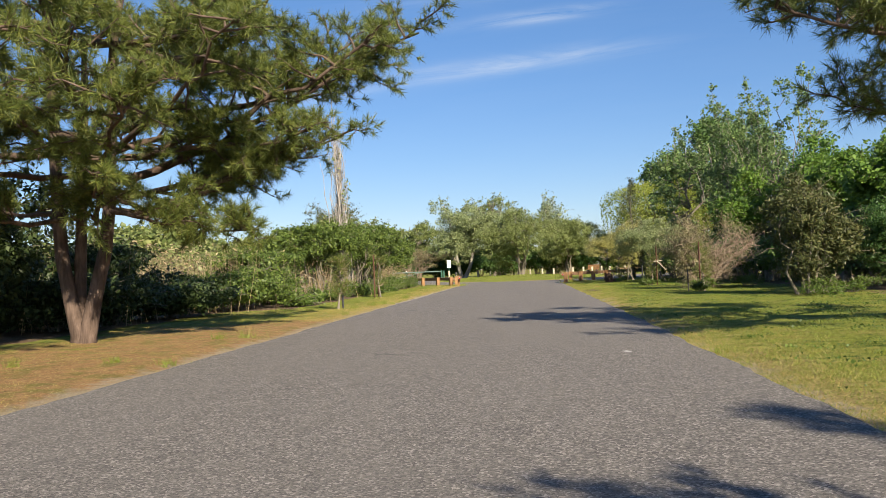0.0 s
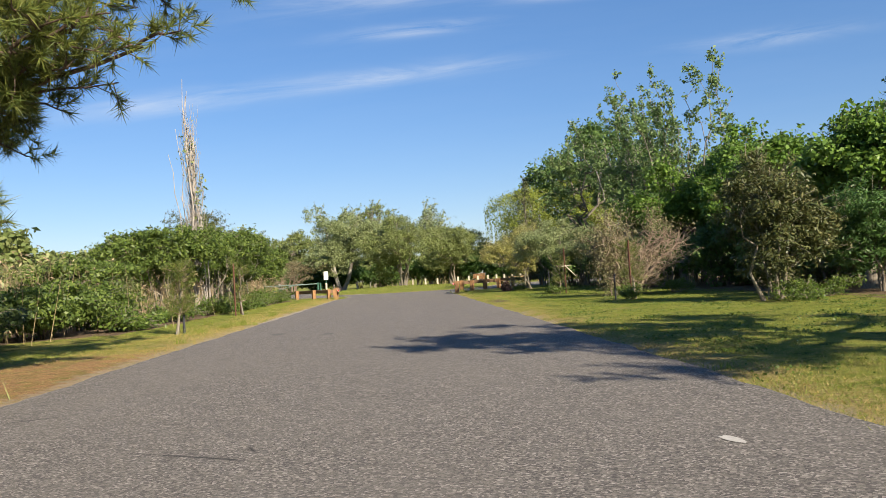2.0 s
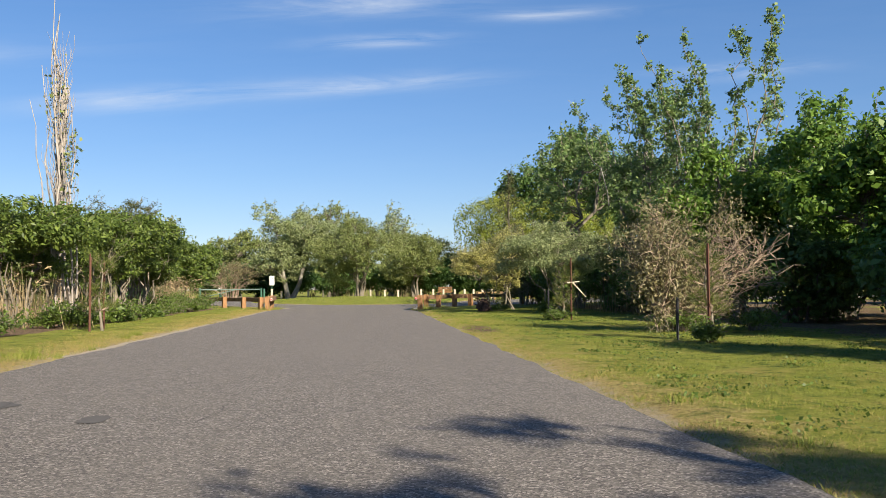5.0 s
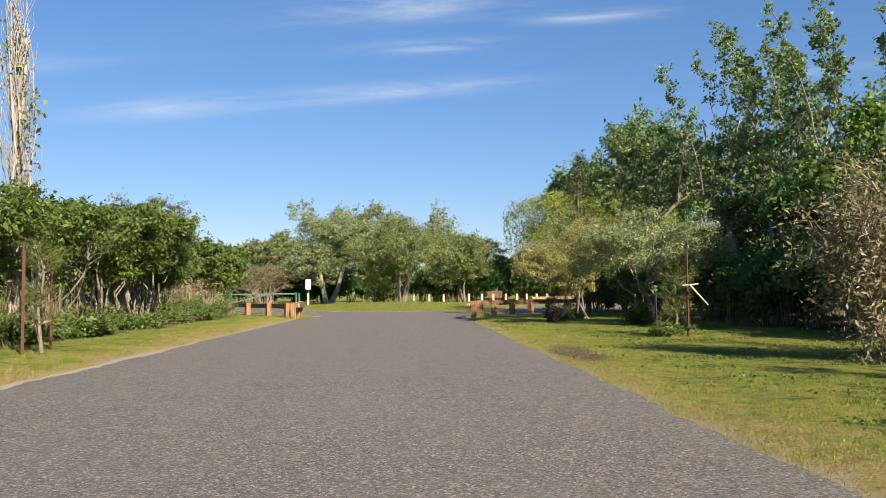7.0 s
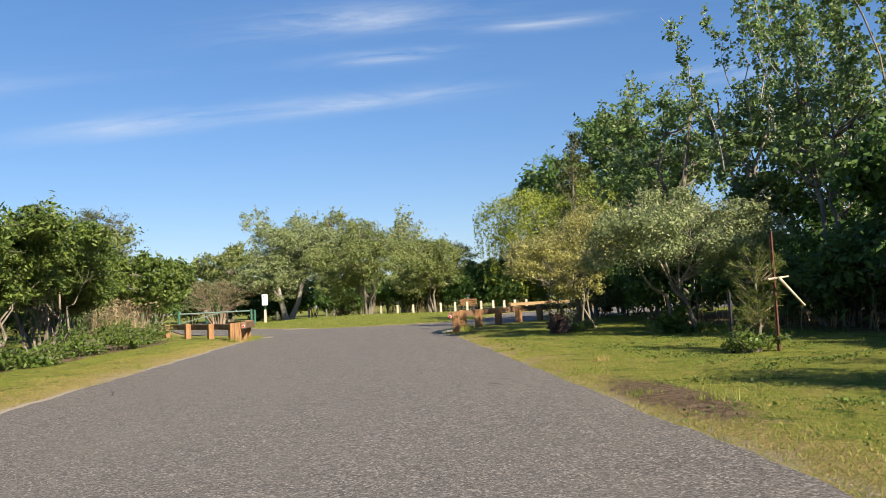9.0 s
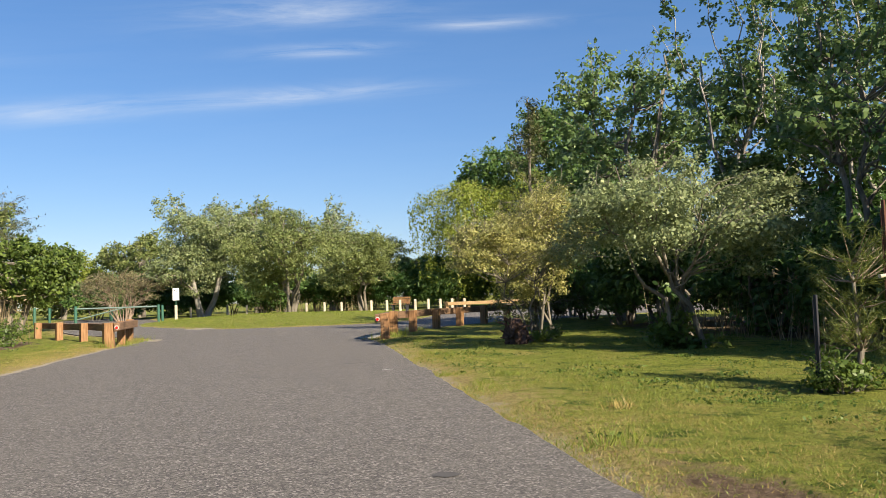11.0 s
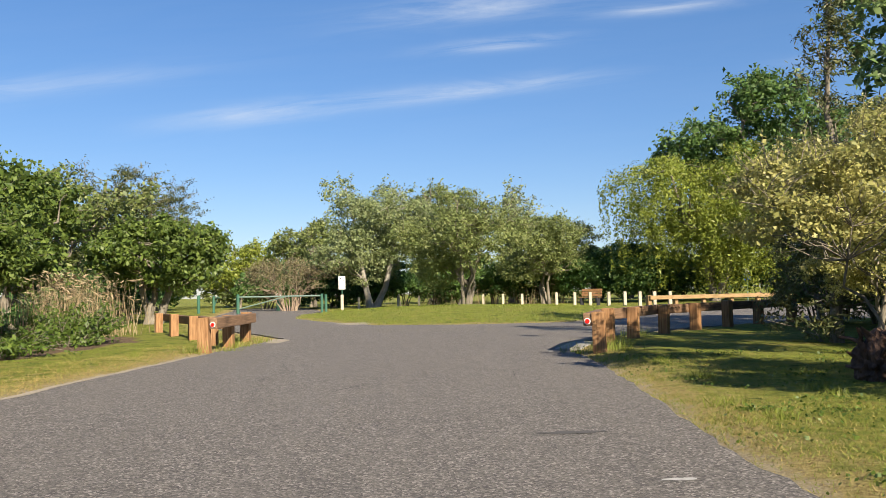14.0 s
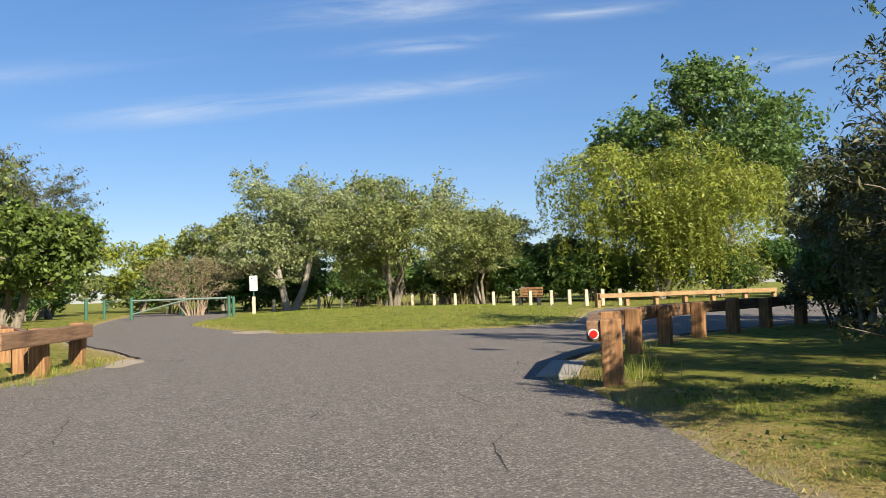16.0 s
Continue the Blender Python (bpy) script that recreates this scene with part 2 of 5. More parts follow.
NEEDLE = leaf_mat("pine_needle", (0.040, 0.064, 0.017), (0.105, 0.138, 0.028), (0.24, 0.25, 0.056), 0.25)
LEAF_SUMAC = leaf_mat("sumac_leaf", (0.042, 0.072, 0.015), (0.094, 0.140, 0.026), (0.20, 0.26, 0.055))
LEAF_BRIGHT = leaf_mat("bright_leaf", (0.048, 0.100, 0.016), (0.105, 0.190, 0.028), (0.19, 0.29, 0.048))
LEAF_DEEP = leaf_mat("deep_leaf", (0.042, 0.085, 0.022), (0.082, 0.150, 0.036), (0.16, 0.235, 0.062))
LEAF_POPLAR = leaf_mat("poplar_leaf", (0.055, 0.100, 0.030), (0.120, 0.190, 0.056), (0.235, 0.31, 0.11), 0.28)
LEAF_COTTON = leaf_mat("cottonwood_leaf", (0.032, 0.078, 0.020), (0.060, 0.125, 0.030), (0.11, 0.19, 0.048))
# leaf green darkened to carry the shade under the old pine
LEAF_SHADED = leaf_mat("shaded_leaf", (0.022, 0.038, 0.012), (0.044, 0.068, 0.020), (0.080, 0.108, 0.034), 0.15)
LEAF_OLIVE = leaf_mat("olive_leaf", (0.085, 0.120, 0.032), (0.165, 0.205, 0.062), (0.32, 0.335, 0.13))
LEAF_SILVER = leaf_mat("silver_leaf", (0.100, 0.132, 0.052), (0.205, 0.250, 0.104), (0.38, 0.41, 0.20))
LEAF_WILLOW = leaf_mat("willow_leaf", (0.105, 0.145, 0.020), (0.20, 0.24, 0.034), (0.32, 0.34, 0.062))
LEAF_GOLD = leaf_mat("yellow_leaf", (0.15, 0.165, 0.045), (0.30, 0.295, 0.085), (0.54, 0.49, 0.20))
LEAF_CEDAR = leaf_mat("cedar_spray", (0.040, 0.058, 0.018), (0.080, 0.095, 0.030), (0.15, 0.14, 0.052), 0.15)
LEAF_RUST = leaf_mat("browned_spray", (0.095, 0.092, 0.042), (0.18, 0.165, 0.080), (0.30, 0.265, 0.14), 0.15)
REED = leaf_mat("dry_reed", (0.20, 0.145, 0.075), (0.34, 0.26, 0.145), (0.48, 0.39, 0.24), 0.2, 0.7)
GRASS = leaf_mat("grass_blade", (0.090, 0.135, 0.016), (0.185, 0.225, 0.032), (0.31, 0.32, 0.070), 0.3)
DRY_GRASS = leaf_mat("dry_grass_blade", (0.25, 0.17, 0.05), (0.38, 0.285, 0.09), (0.49, 0.39, 0.155), 0.25)
WEED = leaf_mat("weed_leaf", (0.045, 0.080, 0.014), (0.090, 0.140, 0.024), (0.16, 0.215, 0.042))


# ---- builders ----
def np_mesh(name, V, F):
    """A mesh from arrays: V (n, 3) places, F (m, k) faces of one size."""
    V, F = np.asarray(V, np.float32), np.asarray(F, np.int32)
    me = bpy.data.meshes.new(name)
    m, k = F.shape
    me.vertices.add(len(V))
    me.vertices.foreach_set("co", V.ravel())
    me.loops.add(m * k)
    me.loops.foreach_set("vertex_index", F.ravel())
    me.polygons.add(m)
    me.polygons.foreach_set("loop_start", np.arange(0, m * k, k, dtype=np.int32))
    me.update(calc_edges=True)
    return me


def smooth(me):
    me.polygons.foreach_set("use_smooth", np.ones(len(me.polygons), bool))
    return me


def part(name, data, material, parent=None, label=""):
    """Links a bmesh or a mesh as one object under a thing or a part."""
    if isinstance(data, bmesh.types.BMesh):
        me = bpy.data.meshes.new(name)
        data.to_mesh(me)
        data.free()
    else:
        me = data
    if material and not me.materials:
        me.materials.append(material)
    ob = new(name, me)
    if parent:
        ob.parent = parent
    if label:
        ob["label"] = label
    if name in ("crown", "branchwork", "twigwork", "grass_clump", "hanging_foliage"):
        ob["kind"] = "stuff"
    return ob


def thing(name, x, y, z, label, category, group="", kind="", turn=0.0):
    ob = new(name)
    ob.matrix_basis = pose(x, y, z, 0, 0, turn)
    ob.empty_display_size = 0.2
    return tagged(ob, label, category, group, kind)


def box(bm, size, at, rz=0.0, bevel=0.012, rx=0.0, ry=0.0):
    got = bmesh.ops.create_cube(bm, size=1.0, matrix=pose(*at, rx, ry, rz) @ Matrix.Diagonal((*size, 1)))
    if bevel:
        edges = {e for v in got["verts"] for e in v.link_edges}
        bmesh.ops.bevel(bm, geom=list(edges), offset=bevel, segments=2, affect="EDGES", profile=0.6)
    return bm


def boxed(size, at, rz=0.0, bevel=0.012, rx=0.0, ry=0.0):
    return box(bmesh.new(), size, at, rz, bevel, rx, ry)


def rod(a, b, r0, r1=None, sides=12):
    """A round bar from a to b with closed ends."""
    a, b = Vector(a), Vector(b)
    bm = bmesh.new()
    turn = (b - a).to_track_quat("Z", "Y").to_matrix().to_4x4()
    bmesh.ops.create_cone(bm, cap_ends=True, segments=sides, radius1=r0, radius2=r0 if r1 is None else r1, depth=(b - a).length, matrix=Matrix.Translation((a + b) / 2) @ turn)
    return bm


def tubes(paths, sides=6):
    """Tapered tubes along paths [(points (n, 3), radii (n))], as one pair of arrays of vertices and quads."""
    Vs, Fs, base = [], [], 0
    ang = np.linspace(0, 2 * np.pi, sides, endpoint=False)
    for P, R in paths:
        n = len(P)
        T = np.gradient(P, axis=0)
        T /= np.linalg.norm(T, axis=1, keepdims=True) + 1e-9
        up = np.where(np.abs(T[:, 2:3]) > 0.9, np.array([[1.0, 0, 0]]), np.array([[0, 0, 1.0]]))
        A = np.cross(T, up)
        A /= np.linalg.norm(A, axis=1, keepdims=True) + 1e-9
        B = np.cross(T, A)
        ring = P[:, None] + R[:, None, None] * (A[:, None] * np.cos(ang)[None, :, None] + B[:, None] * np.sin(ang)[None, :, None])
        Vs.append(ring.reshape(-1, 3))
        i = np.arange(n - 1)[:, None] * sides + np.arange(sides)[None]
        j = np.arange(n - 1)[:, None] * sides + (np.arange(sides)[None] + 1) % sides
        Fs.append(np.stack([i, j, j + sides, i + sides], -1).reshape(-1, 4) + base)
        base += n * sides
    return np.concatenate(Vs), np.concatenate(Fs)


def bend(rng, a, b, n=6, sag=0.12, wiggle=0.05):
    """A limb's line from a to b that bows upward and wanders."""
    a, b = np.asarray(a, float), np.asarray(b, float)
    s = np.linspace(0, 1, n)[:, None]
    d = np.linalg.norm(b - a)
    P = a + (b - a) * s
    P[:, 2] += np.sin(s[:, 0] * np.pi) * sag * d
    P[1:-1] += rng.normal(0, wiggle * d, (n - 2, 3))
    return P


def unit(rng, n):
    v = rng.normal(0, 1, (n, 3))
    return v / np.linalg.norm(v, axis=1, keepdims=True)


def leaf_mesh(name, rng, C, length, width, out=None, droop=0.0, jitter=0.35):
    """One folded four-sided leaf at each place in C."""
    n = len(C)
    N = unit(rng, n) + np.array([0, 0, 0.45])
    if out is not None:
        N = N + np.asarray(out) * 1.3
    N /= np.linalg.norm(N, axis=1, keepdims=True) + 1e-9
    D = unit(rng, n)
    D[:, 2] -= droop
    D -= N * np.sum(D * N, axis=1, keepdims=True)
    D /= np.linalg.norm(D, axis=1, keepdims=True) + 1e-9
    S = np.cross(D, N)
    L = length * (1 + rng.normal(0, jitter, (n, 1))).clip(0.4, 1.9)
    W = L * (width / length)
    V = np.stack([C - D * L * 0.5, C + S * W * 0.5 + N * W * 0.18, C + D * L * 0.5, C - S * W * 0.5 + N * W * 0.18], 1).reshape(-1, 3)
    return np_mesh(name, V, np.arange(4 * n).reshape(-1, 4))


def blades(name, X, Y, Z, H, W, rng, lean=0.35):
    """One thin standing blade at each place."""
    n = len(X)
    a = rng.uniform(0, 2 * np.pi, n)
    tx, ty = rng.normal(0, lean, n) * H, rng.normal(0, lean, n) * H
    dx, dy = np.cos(a) * W / 2, np.sin(a) * W / 2
    V = np.stack([np.stack([X - dx, Y - dy, Z], 1), np.stack([X + dx, Y + dy, Z], 1), np.stack([X + tx, Y + ty, Z + H], 1)], 1).reshape(-1, 3)
    return np_mesh(name, V, np.arange(3 * n).reshape(-1, 3))


def lobes_in(rng, w, d, z0, z1, k, size=(0.28, 0.45)):
    """Uneven lobes that together make a crown w wide and d deep between two heights."""
    out = []
    h = z1 - z0
    for _ in range(k):
        while True:
            p = rng.uniform(-1, 1, 3)
            if p @ p < 1:
                break
        r = rng.uniform(*size)
        out.append((p[0] * w / 2 * (1 - r * 0.8), p[1] * d / 2 * (1 - r * 0.8), (z0 + z1) / 2 + p[2] * h / 2 * (1 - r * 0.8), r * w / 2, r * d / 2, r * h / 2))
    return out


def clumps_on(rng, lobes, n, inner=0.55):
    L = np.array(lobes)
    area = (L[:, 3] * L[:, 4] * L[:, 5]) ** (2 / 3) * rng.uniform(0.5, 1.5, len(L))
    k = rng.choice(len(L), n, p=area / area.sum())
    u = unit(rng, n) + np.array([0, 0, 0.3])
    u /= np.linalg.norm(u, axis=1, keepdims=True) + 1e-9
    r = rng.uniform(inner, 1.0, (n, 1)) ** 0.6
    return L[k, :3] + u * r * L[k, 3:6], u


def plant(name, label, category, x, y, seed, stems, lobes, leaf, bark, clumps, per, size, spread, limbs=40, limb_r=0.02, group="", turn=0.0,
          droop=0.0, inner=0.55, aspect=0.5, bare=(), sides=6, low_z=0.0, shoots=0, shoot=0.6, shoot_leaves=14):
    """A tree or shrub: stems [(points, radii)], crown lobes, leaves in clumps, limbs from the stems to the clumps."""
    rng = np.random.default_rng(seed)
    ob = thing(name, x, y, 0.0, label, category, group, turn=turn)
    V, F = tubes(stems, max(sides, 8))
    part("trunk", smooth(np_mesh("trunk", V, F)), bark, ob)
    C, U = clumps_on(rng, lobes, clumps, inner)
    keep = C[:, 2] > low_z
    C, U = C[keep], U[keep]
    pts = np.concatenate([p for p, r in stems])
    rad = np.concatenate([r for p, r in stems])
    paths = []
    for c in C[rng.permutation(len(C))[:limbs]]:
        cost = np.linalg.norm(pts - c, axis=1) + 1.2 * np.maximum(0, pts[:, 2] - c[2] + 0.3)
        i = int(np.argmin(cost))
        P = bend(rng, pts[i], c, 6, 0.06, 0.045)
        r = min(rad[i] * 0.7, limb_r * (0.5 + np.linalg.norm(c - pts[i]) * 0.5))
        paths.append((P, np.linspace(r, r * 0.22, 6)))
    for P in bare:
        paths.append(P)
    if shoots:
        # loose leafy shoots that stick out of the crown, bent by the wind
        L = np.array(lobes)
        mid = C.mean(0)
        far_out = np.argsort(-np.linalg.norm((C - mid) / (C.std(0) + 1e-6), axis=1) - 0.6 * (C[:, 2] - mid[2]) / (C[:, 2].std() + 1e-6))
        pick = C[far_out[: max(10, int(len(C) * 0.45))]]
        from_c = pick[rng.integers(0, len(pick), shoots)]
        dirs = (from_c - mid) / (np.linalg.norm(from_c - mid, axis=1, keepdims=True) + 1e-9) * 0.7 + unit(rng, shoots) * 0.6 + np.array([0.3, 0, 0.55])
        dirs /= np.linalg.norm(dirs, axis=1, keepdims=True)
        ln = shoot * rng.uniform(0.4, 1.25, (shoots, 1))
        s = np.linspace(0, 1, 4)
        for a, d, l in zip(from_c, dirs, ln[:, 0]):
            P = a + d * l * s[:, None] + np.array([0.18 * l, 0, -0.12 * l]) * (s ** 2)[:, None]
            paths.append((P, np.linspace(0.004 + 0.006 * l, 0.003, 4)))
        m = shoot_leaves
        u = rng.uniform(0.15, 1.05, (shoots, m, 1))
        sp = from_c[:, None] + dirs[:, None] * ln[:, None] * u + np.array([0.18, 0, -0.12]) * ln[:, None] * u ** 2 + rng.normal(0, size * 0.55, (shoots, m, 3))
        extra = sp.reshape(-1, 3)
    if paths:
        V, F = tubes(paths, 5)
        part("branchwork", smooth(np_mesh("branchwork", V, F)), bark, ob)
    n = len(C) * per
    # each clump is a flattened pad of leaves that face outward from its middle
    away = unit(rng, n)
    reach = spread * 1.3 * rng.uniform(0.55, 1.4, (len(C), 1)).repeat(per, 0) * rng.uniform(0.05, 1, (n, 1)) ** 0.45
    pos = np.repeat(C, per, 0) + away * reach * np.array([1, 1, 0.58]) + rng.normal(0, size * 0.3, (n, 3))
    if droop:
        pos[:, 2] -= np.abs(rng.normal(0, droop, n))
    out = np.repeat(U, per, 0) * 0.35 + away * np.array([0.45, 0.45, 0.7])
    if shoots:
        pos, out = np.concatenate([pos, extra]), np.concatenate([out, np.zeros((len(extra), 3))])
    pos[:, 2] = np.maximum(pos[:, 2], 0.05)
    part("crown", leaf_mesh("crown", rng, pos, size, size * aspect, out, 0.25 + droop * 0.5), leaf, ob)
    return ob


def stem(rng, base, top, r0, r1, n=7, wiggle=0.03):
    P = bend(rng, base, top, n, 0.0, wiggle)
    P[0] = base
    P[1] = P[0] * 0.55 + P[2] * 0.45
    R = np.linspace(r0, r1, n)
    R[0] *= 1.25
    return P, R


# ---- the ground and the road ----
def x_right(y):
    return 2.93 + (y - 10.23) * 0.1085


def x_left(y):
    return -3.06 + (y - 9.33) * 0.1035


OUTLINE = ([(x_right(y), y) for y in (-60, -20, 0, 10, 20, 30, 40, 46)]
           + [(6.9, 48.6), (7.6, 50.6), (9.0, 52.6), (11.2, 54.8), (14, 56.6), (20, 59), (45, 64), (90, 70), (90, 82), (45, 77), (24, 75.6), (16.2, 73.4), (14.2, 69.5), (12.5, 65.0), (11.2, 61.6),
              (9.3, 59.7), (6.3, 59.6), (3.6, 60.6), (1.6, 65.0), (0.0, 70), (-0.5, 75), (0.2, 80.6), (-1.0, 90), (-4.5, 104), (-9, 104), (-6.5, 90), (-5.4, 81), (-3.6, 71), (-2.4, 64.5), (-1.2, 60.4), (0.7, 56.6), (1.75, 54)]
           + [(x_left(y), y) for y in (50, 44, 36, 30, 20, 10, 0, -20, -60)])


def dense(outline, step, wander):
    rng = np.random.default_rng(5)
    out = []
    P = np.array(outline)
    for a, b in zip(P, np.roll(P, -1, 0)):
        d = np.linalg.norm(b - a)
        near = -5 < (a[1] + b[1]) / 2 < 85 and abs((a[0] + b[0]) / 2) < 30
        n = max(1, int(d / (step if near else 6)))
        side = np.array([-(b - a)[1], (b - a)[0]]) / max(d, 1e-6)
        for k in range(n):
            q = a + (b - a) * k / n
            w = wander * (noise.noise((q[0] * 0.9, q[1] * 0.9, 0)) + 0.6 * noise.noise((q[0] * 4, q[1] * 4, 3)))
            out.append(q + side * (w if near else 0))
    return np.array(out)


EDGE = dense(OUTLINE, 0.22, 0.07)


def road_distance(X, Y):
    """Distance to the asphalt's edge, negative upon it."""
    A, B = EDGE, np.roll(EDGE, -1, 0)
    best = np.full(X.shape, 1e9)
    inside = np.zeros(X.shape, bool)
    for (ax, ay), (bx, by) in zip(A, B):
        dx, dy = bx - ax, by - ay
        t = np.clip(((X - ax) * dx + (Y - ay) * dy) / (dx * dx + dy * dy + 1e-12), 0, 1)
        best = np.minimum(best, (X - ax - t * dx) ** 2 + (Y - ay - t * dy) ** 2)
        if ay != by:
            hit = ((ay > Y) != (by > Y)) & (X < dx * (Y - ay) / dy + ax)
            inside ^= hit
    d = np.sqrt(best)
    return np.where(inside, -d, d)


def bumpy(X, Y):
    return 0.020 * np.sin(X * 1.7 + 0.6 * np.sin(Y * 1.1)) * np.sin(Y * 1.3 + X * 0.4) + 0.012 * np.sin(X * 4.1 + Y * 2.3) * np.sin(Y * 3.7 - X)


def ground_height(X, Y, D):
    rise = np.clip((D - 0.02) / 0.35, 0, 1)
    mound = 0.28 * np.exp(-(((X - 7.0) / 6.5) ** 2 + ((Y - 76) / 9.0) ** 2))
    return np.where(D < 0.02, -0.05, -0.03 + rise * (0.045 + bumpy(X, Y)) + mound * np.clip(D / 3, 0, 1))


def axis(lo, hi, step, far):
    inner = np.arange(lo, hi, step)
    grow = step * np.cumsum(1.22 ** np.arange(1, 60))
    a, b = lo - grow, hi + grow
    return np.concatenate([a[a > -far][::-1], inner, b[b < far]])


GX, GY = axis(-8, 16, 0.26, 900), axis(-2, 64, 0.26, 1100)
MX, MY = np.meshgrid(GX, GY)
GD = road_distance(MX.ravel(), MY.ravel())
GZ = ground_height(MX.ravel(), MY.ravel(), GD)
nx, ny = len(GX), len(GY)
cell = (np.arange(ny - 1)[:, None] * nx + np.arange(nx - 1)[None]).ravel()
gm = smooth(np_mesh("ground", np.stack([MX.ravel(), MY.ravel(), GZ], 1), np.stack([cell, cell + 1, cell + nx + 1, cell + nx], 1)))
col = gm.color_attributes.new("verge", "FLOAT_COLOR", "POINT")
left = (MX.ravel() < x_left(MY.ravel()) + 2) & (MY.ravel() < 57)
verge = np.exp(-np.clip(GD, 0, None) / np.where(left, 1.0, 0.62)) * 0.95 + 0.35 * np.exp(-np.clip(GD, 0, None) / 2.2)
straw = np.where(left, 1.0, 0.0) * np.clip((21 - MY.ravel()) / 5, 0, 1) * np.clip(1.15 - GD / 6, 0.3, 1)
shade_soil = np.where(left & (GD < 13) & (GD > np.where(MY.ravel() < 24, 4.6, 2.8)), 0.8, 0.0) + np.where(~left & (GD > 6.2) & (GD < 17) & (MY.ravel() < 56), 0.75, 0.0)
bare_patch = 1.1 * np.exp(-(((MX.ravel() - 5.66 - 0.1085 * (MY.ravel() - 31.0)) / 0.40) ** 2 + ((MY.ravel() - 31.0) / 2.2) ** 2))
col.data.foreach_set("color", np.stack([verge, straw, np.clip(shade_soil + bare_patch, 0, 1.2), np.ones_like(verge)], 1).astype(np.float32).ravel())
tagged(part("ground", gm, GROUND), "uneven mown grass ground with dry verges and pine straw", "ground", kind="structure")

n_edge = len(EDGE)
top = [(x, y, 0.0) for x, y in EDGE]
low = [(x, y, -0.12) for x, y in EDGE]
rm = bpy.data.meshes.new("road")
rm.from_pydata(top + low, [], [tuple(range(n_edge))] + [((i + 1) % n_edge, i, n_edge + i, n_edge + (i + 1) % n_edge) for i in range(n_edge)])
rm.update()
rm.validate()
tagged(part("road", rm, ASPHALT), "worn grey asphalt park road widening into a junction", "road", kind="structure")


def zat(x, y):
    X, Y = np.array([float(x)]), np.array([float(y)])
    return float(ground_height(X, Y, road_distance(X, Y))[0])


# ---- timber guard rails ----
def guard_rail(name, label, posts, side, wood, beam_wood, h=0.61, reflectors=(0,), group="timber guard rails"):
    """Square posts in a row with a heavy beam bolted to one side of their tops."""
    ob = thing(name, posts[0][0], posts[0][1], 0.0, label, "guard rail", group)
    rng = np.random.default_rng(len(posts))
    x0, y0 = posts[0]
    for k, (x, y) in enumerate(posts):
        a = posts[min(k + 1, len(posts) - 1)]
        b = posts[max(k - 1, 0)]
        turn = math.degrees(math.atan2(a[1] - b[1], a[0] - b[0]))
        bm = boxed((0.19, 0.19, h + 0.12), (0, 0, (h - 0.12) / 2), 0, 0.014)
        p = part("post", bm, wood, ob)
        p.matrix_basis = pose(x - x0, y - y0, rng.uniform(-0.02, 0.015), rng.normal(0, 0.8), rng.normal(0, 0.8), turn + rng.normal(0, 2))
    for (xa, ya), (xb, yb) in zip(posts[:-1], posts[1:]):
        d = math.hypot(xb - xa, yb - ya)
        turn = math.atan2(yb - ya, xb - xa)
        ox, oy = -math.sin(turn) * side * 0.165, math.cos(turn) * side * 0.165
        p = part("rail", boxed((d + (0.16 if (xa, ya) == posts[0] else 0.0) - 0.006, 0.13, 0.19), (0, 0, 0), 0, 0.016), beam_wood, ob)
        p.matrix_basis = pose((xa + xb) / 2 - x0 + ox, (ya + yb) / 2 - y0 + oy, h - 0.115, 0, rng.normal(0, 0.4), math.degrees(turn))
    for k in reflectors:
        (xa, ya), (xb, yb) = posts[0], posts[1]
        turn = math.atan2(yb - ya, xb - xa)
        ox, oy = -math.sin(turn) * side * 0.165, math.cos(turn) * side * 0.165
        cx, cy = ox - math.cos(turn) * 0.092, oy - math.sin(turn) * 0.092
        bm = bmesh.new()
        bmesh.ops.create_cone(bm, cap_ends=True, segments=20, radius1=0.047, radius2=0.044, depth=0.014)
        rim = part("reflector", bm, WHITE, ob, "white-rimmed round reflector")
        lens_side = -1
        rim.matrix_basis = pose(cx, cy, h - 0.14, 90, 0, math.degrees(turn) + 90)
        bm = bmesh.new()
        bmesh.ops.create_cone(bm, cap_ends=True, segments=20, radius1=0.036, radius2=0.031, depth=0.012)
        part("lens", bm, RED, rim, "red reflector lens").matrix_basis = pose(0, 0, lens_side * 0.010)
    return ob


guard_rail("guard_rail", "weathered timber guard rail curving beside the side road", [(7.22, 47.65), (7.75, 49.2), (8.6, 50.75), (9.65, 52.2), (10.7, 53.3), (11.8, 54.25), (12.9, 55.1), (14.1, 55.9)], 1, POST_WOOD, RAIL_WOOD)
guard_rail("guard_rail", "short timber guard rail with red reflector on grass", [(0.97, 50.0), (1.07, 51.5), (1.12, 52.9)], -1, POST_WOOD, RAIL_WOOD)
guard_rail("guard_rail", "timber guard rail with stout orange-brown posts by gate road", [(0.66, 52.0), (-0.18, 53.9), (-1.2, 56.2), (-2.25, 58.6)], -1, POST_WOOD, RAIL_WOOD, h=0.54, reflectors=())
guard_rail("guard_rail", "long sunlit golden timber rail beyond the junction", [(16.2, 74.6), (17.7, 75.2), (19.3, 75.8), (20.9, 76.3), (22.5, 76.8), (24.3, 77.2), (26, 77.6)], -1, GOLD_WOOD, GOLD_WOOD, reflectors=())

slab = part("concrete_slab", boxed((0.42, 1.75, 0.12), (0, 0, 0), 0, 0.02), CONCRETE)
slab.matrix_basis = pose(7.24, 49.35, -0.04, 0, 0, -21)
tagged(slab, "pale concrete slab at the foot of the guard rail", "slab")


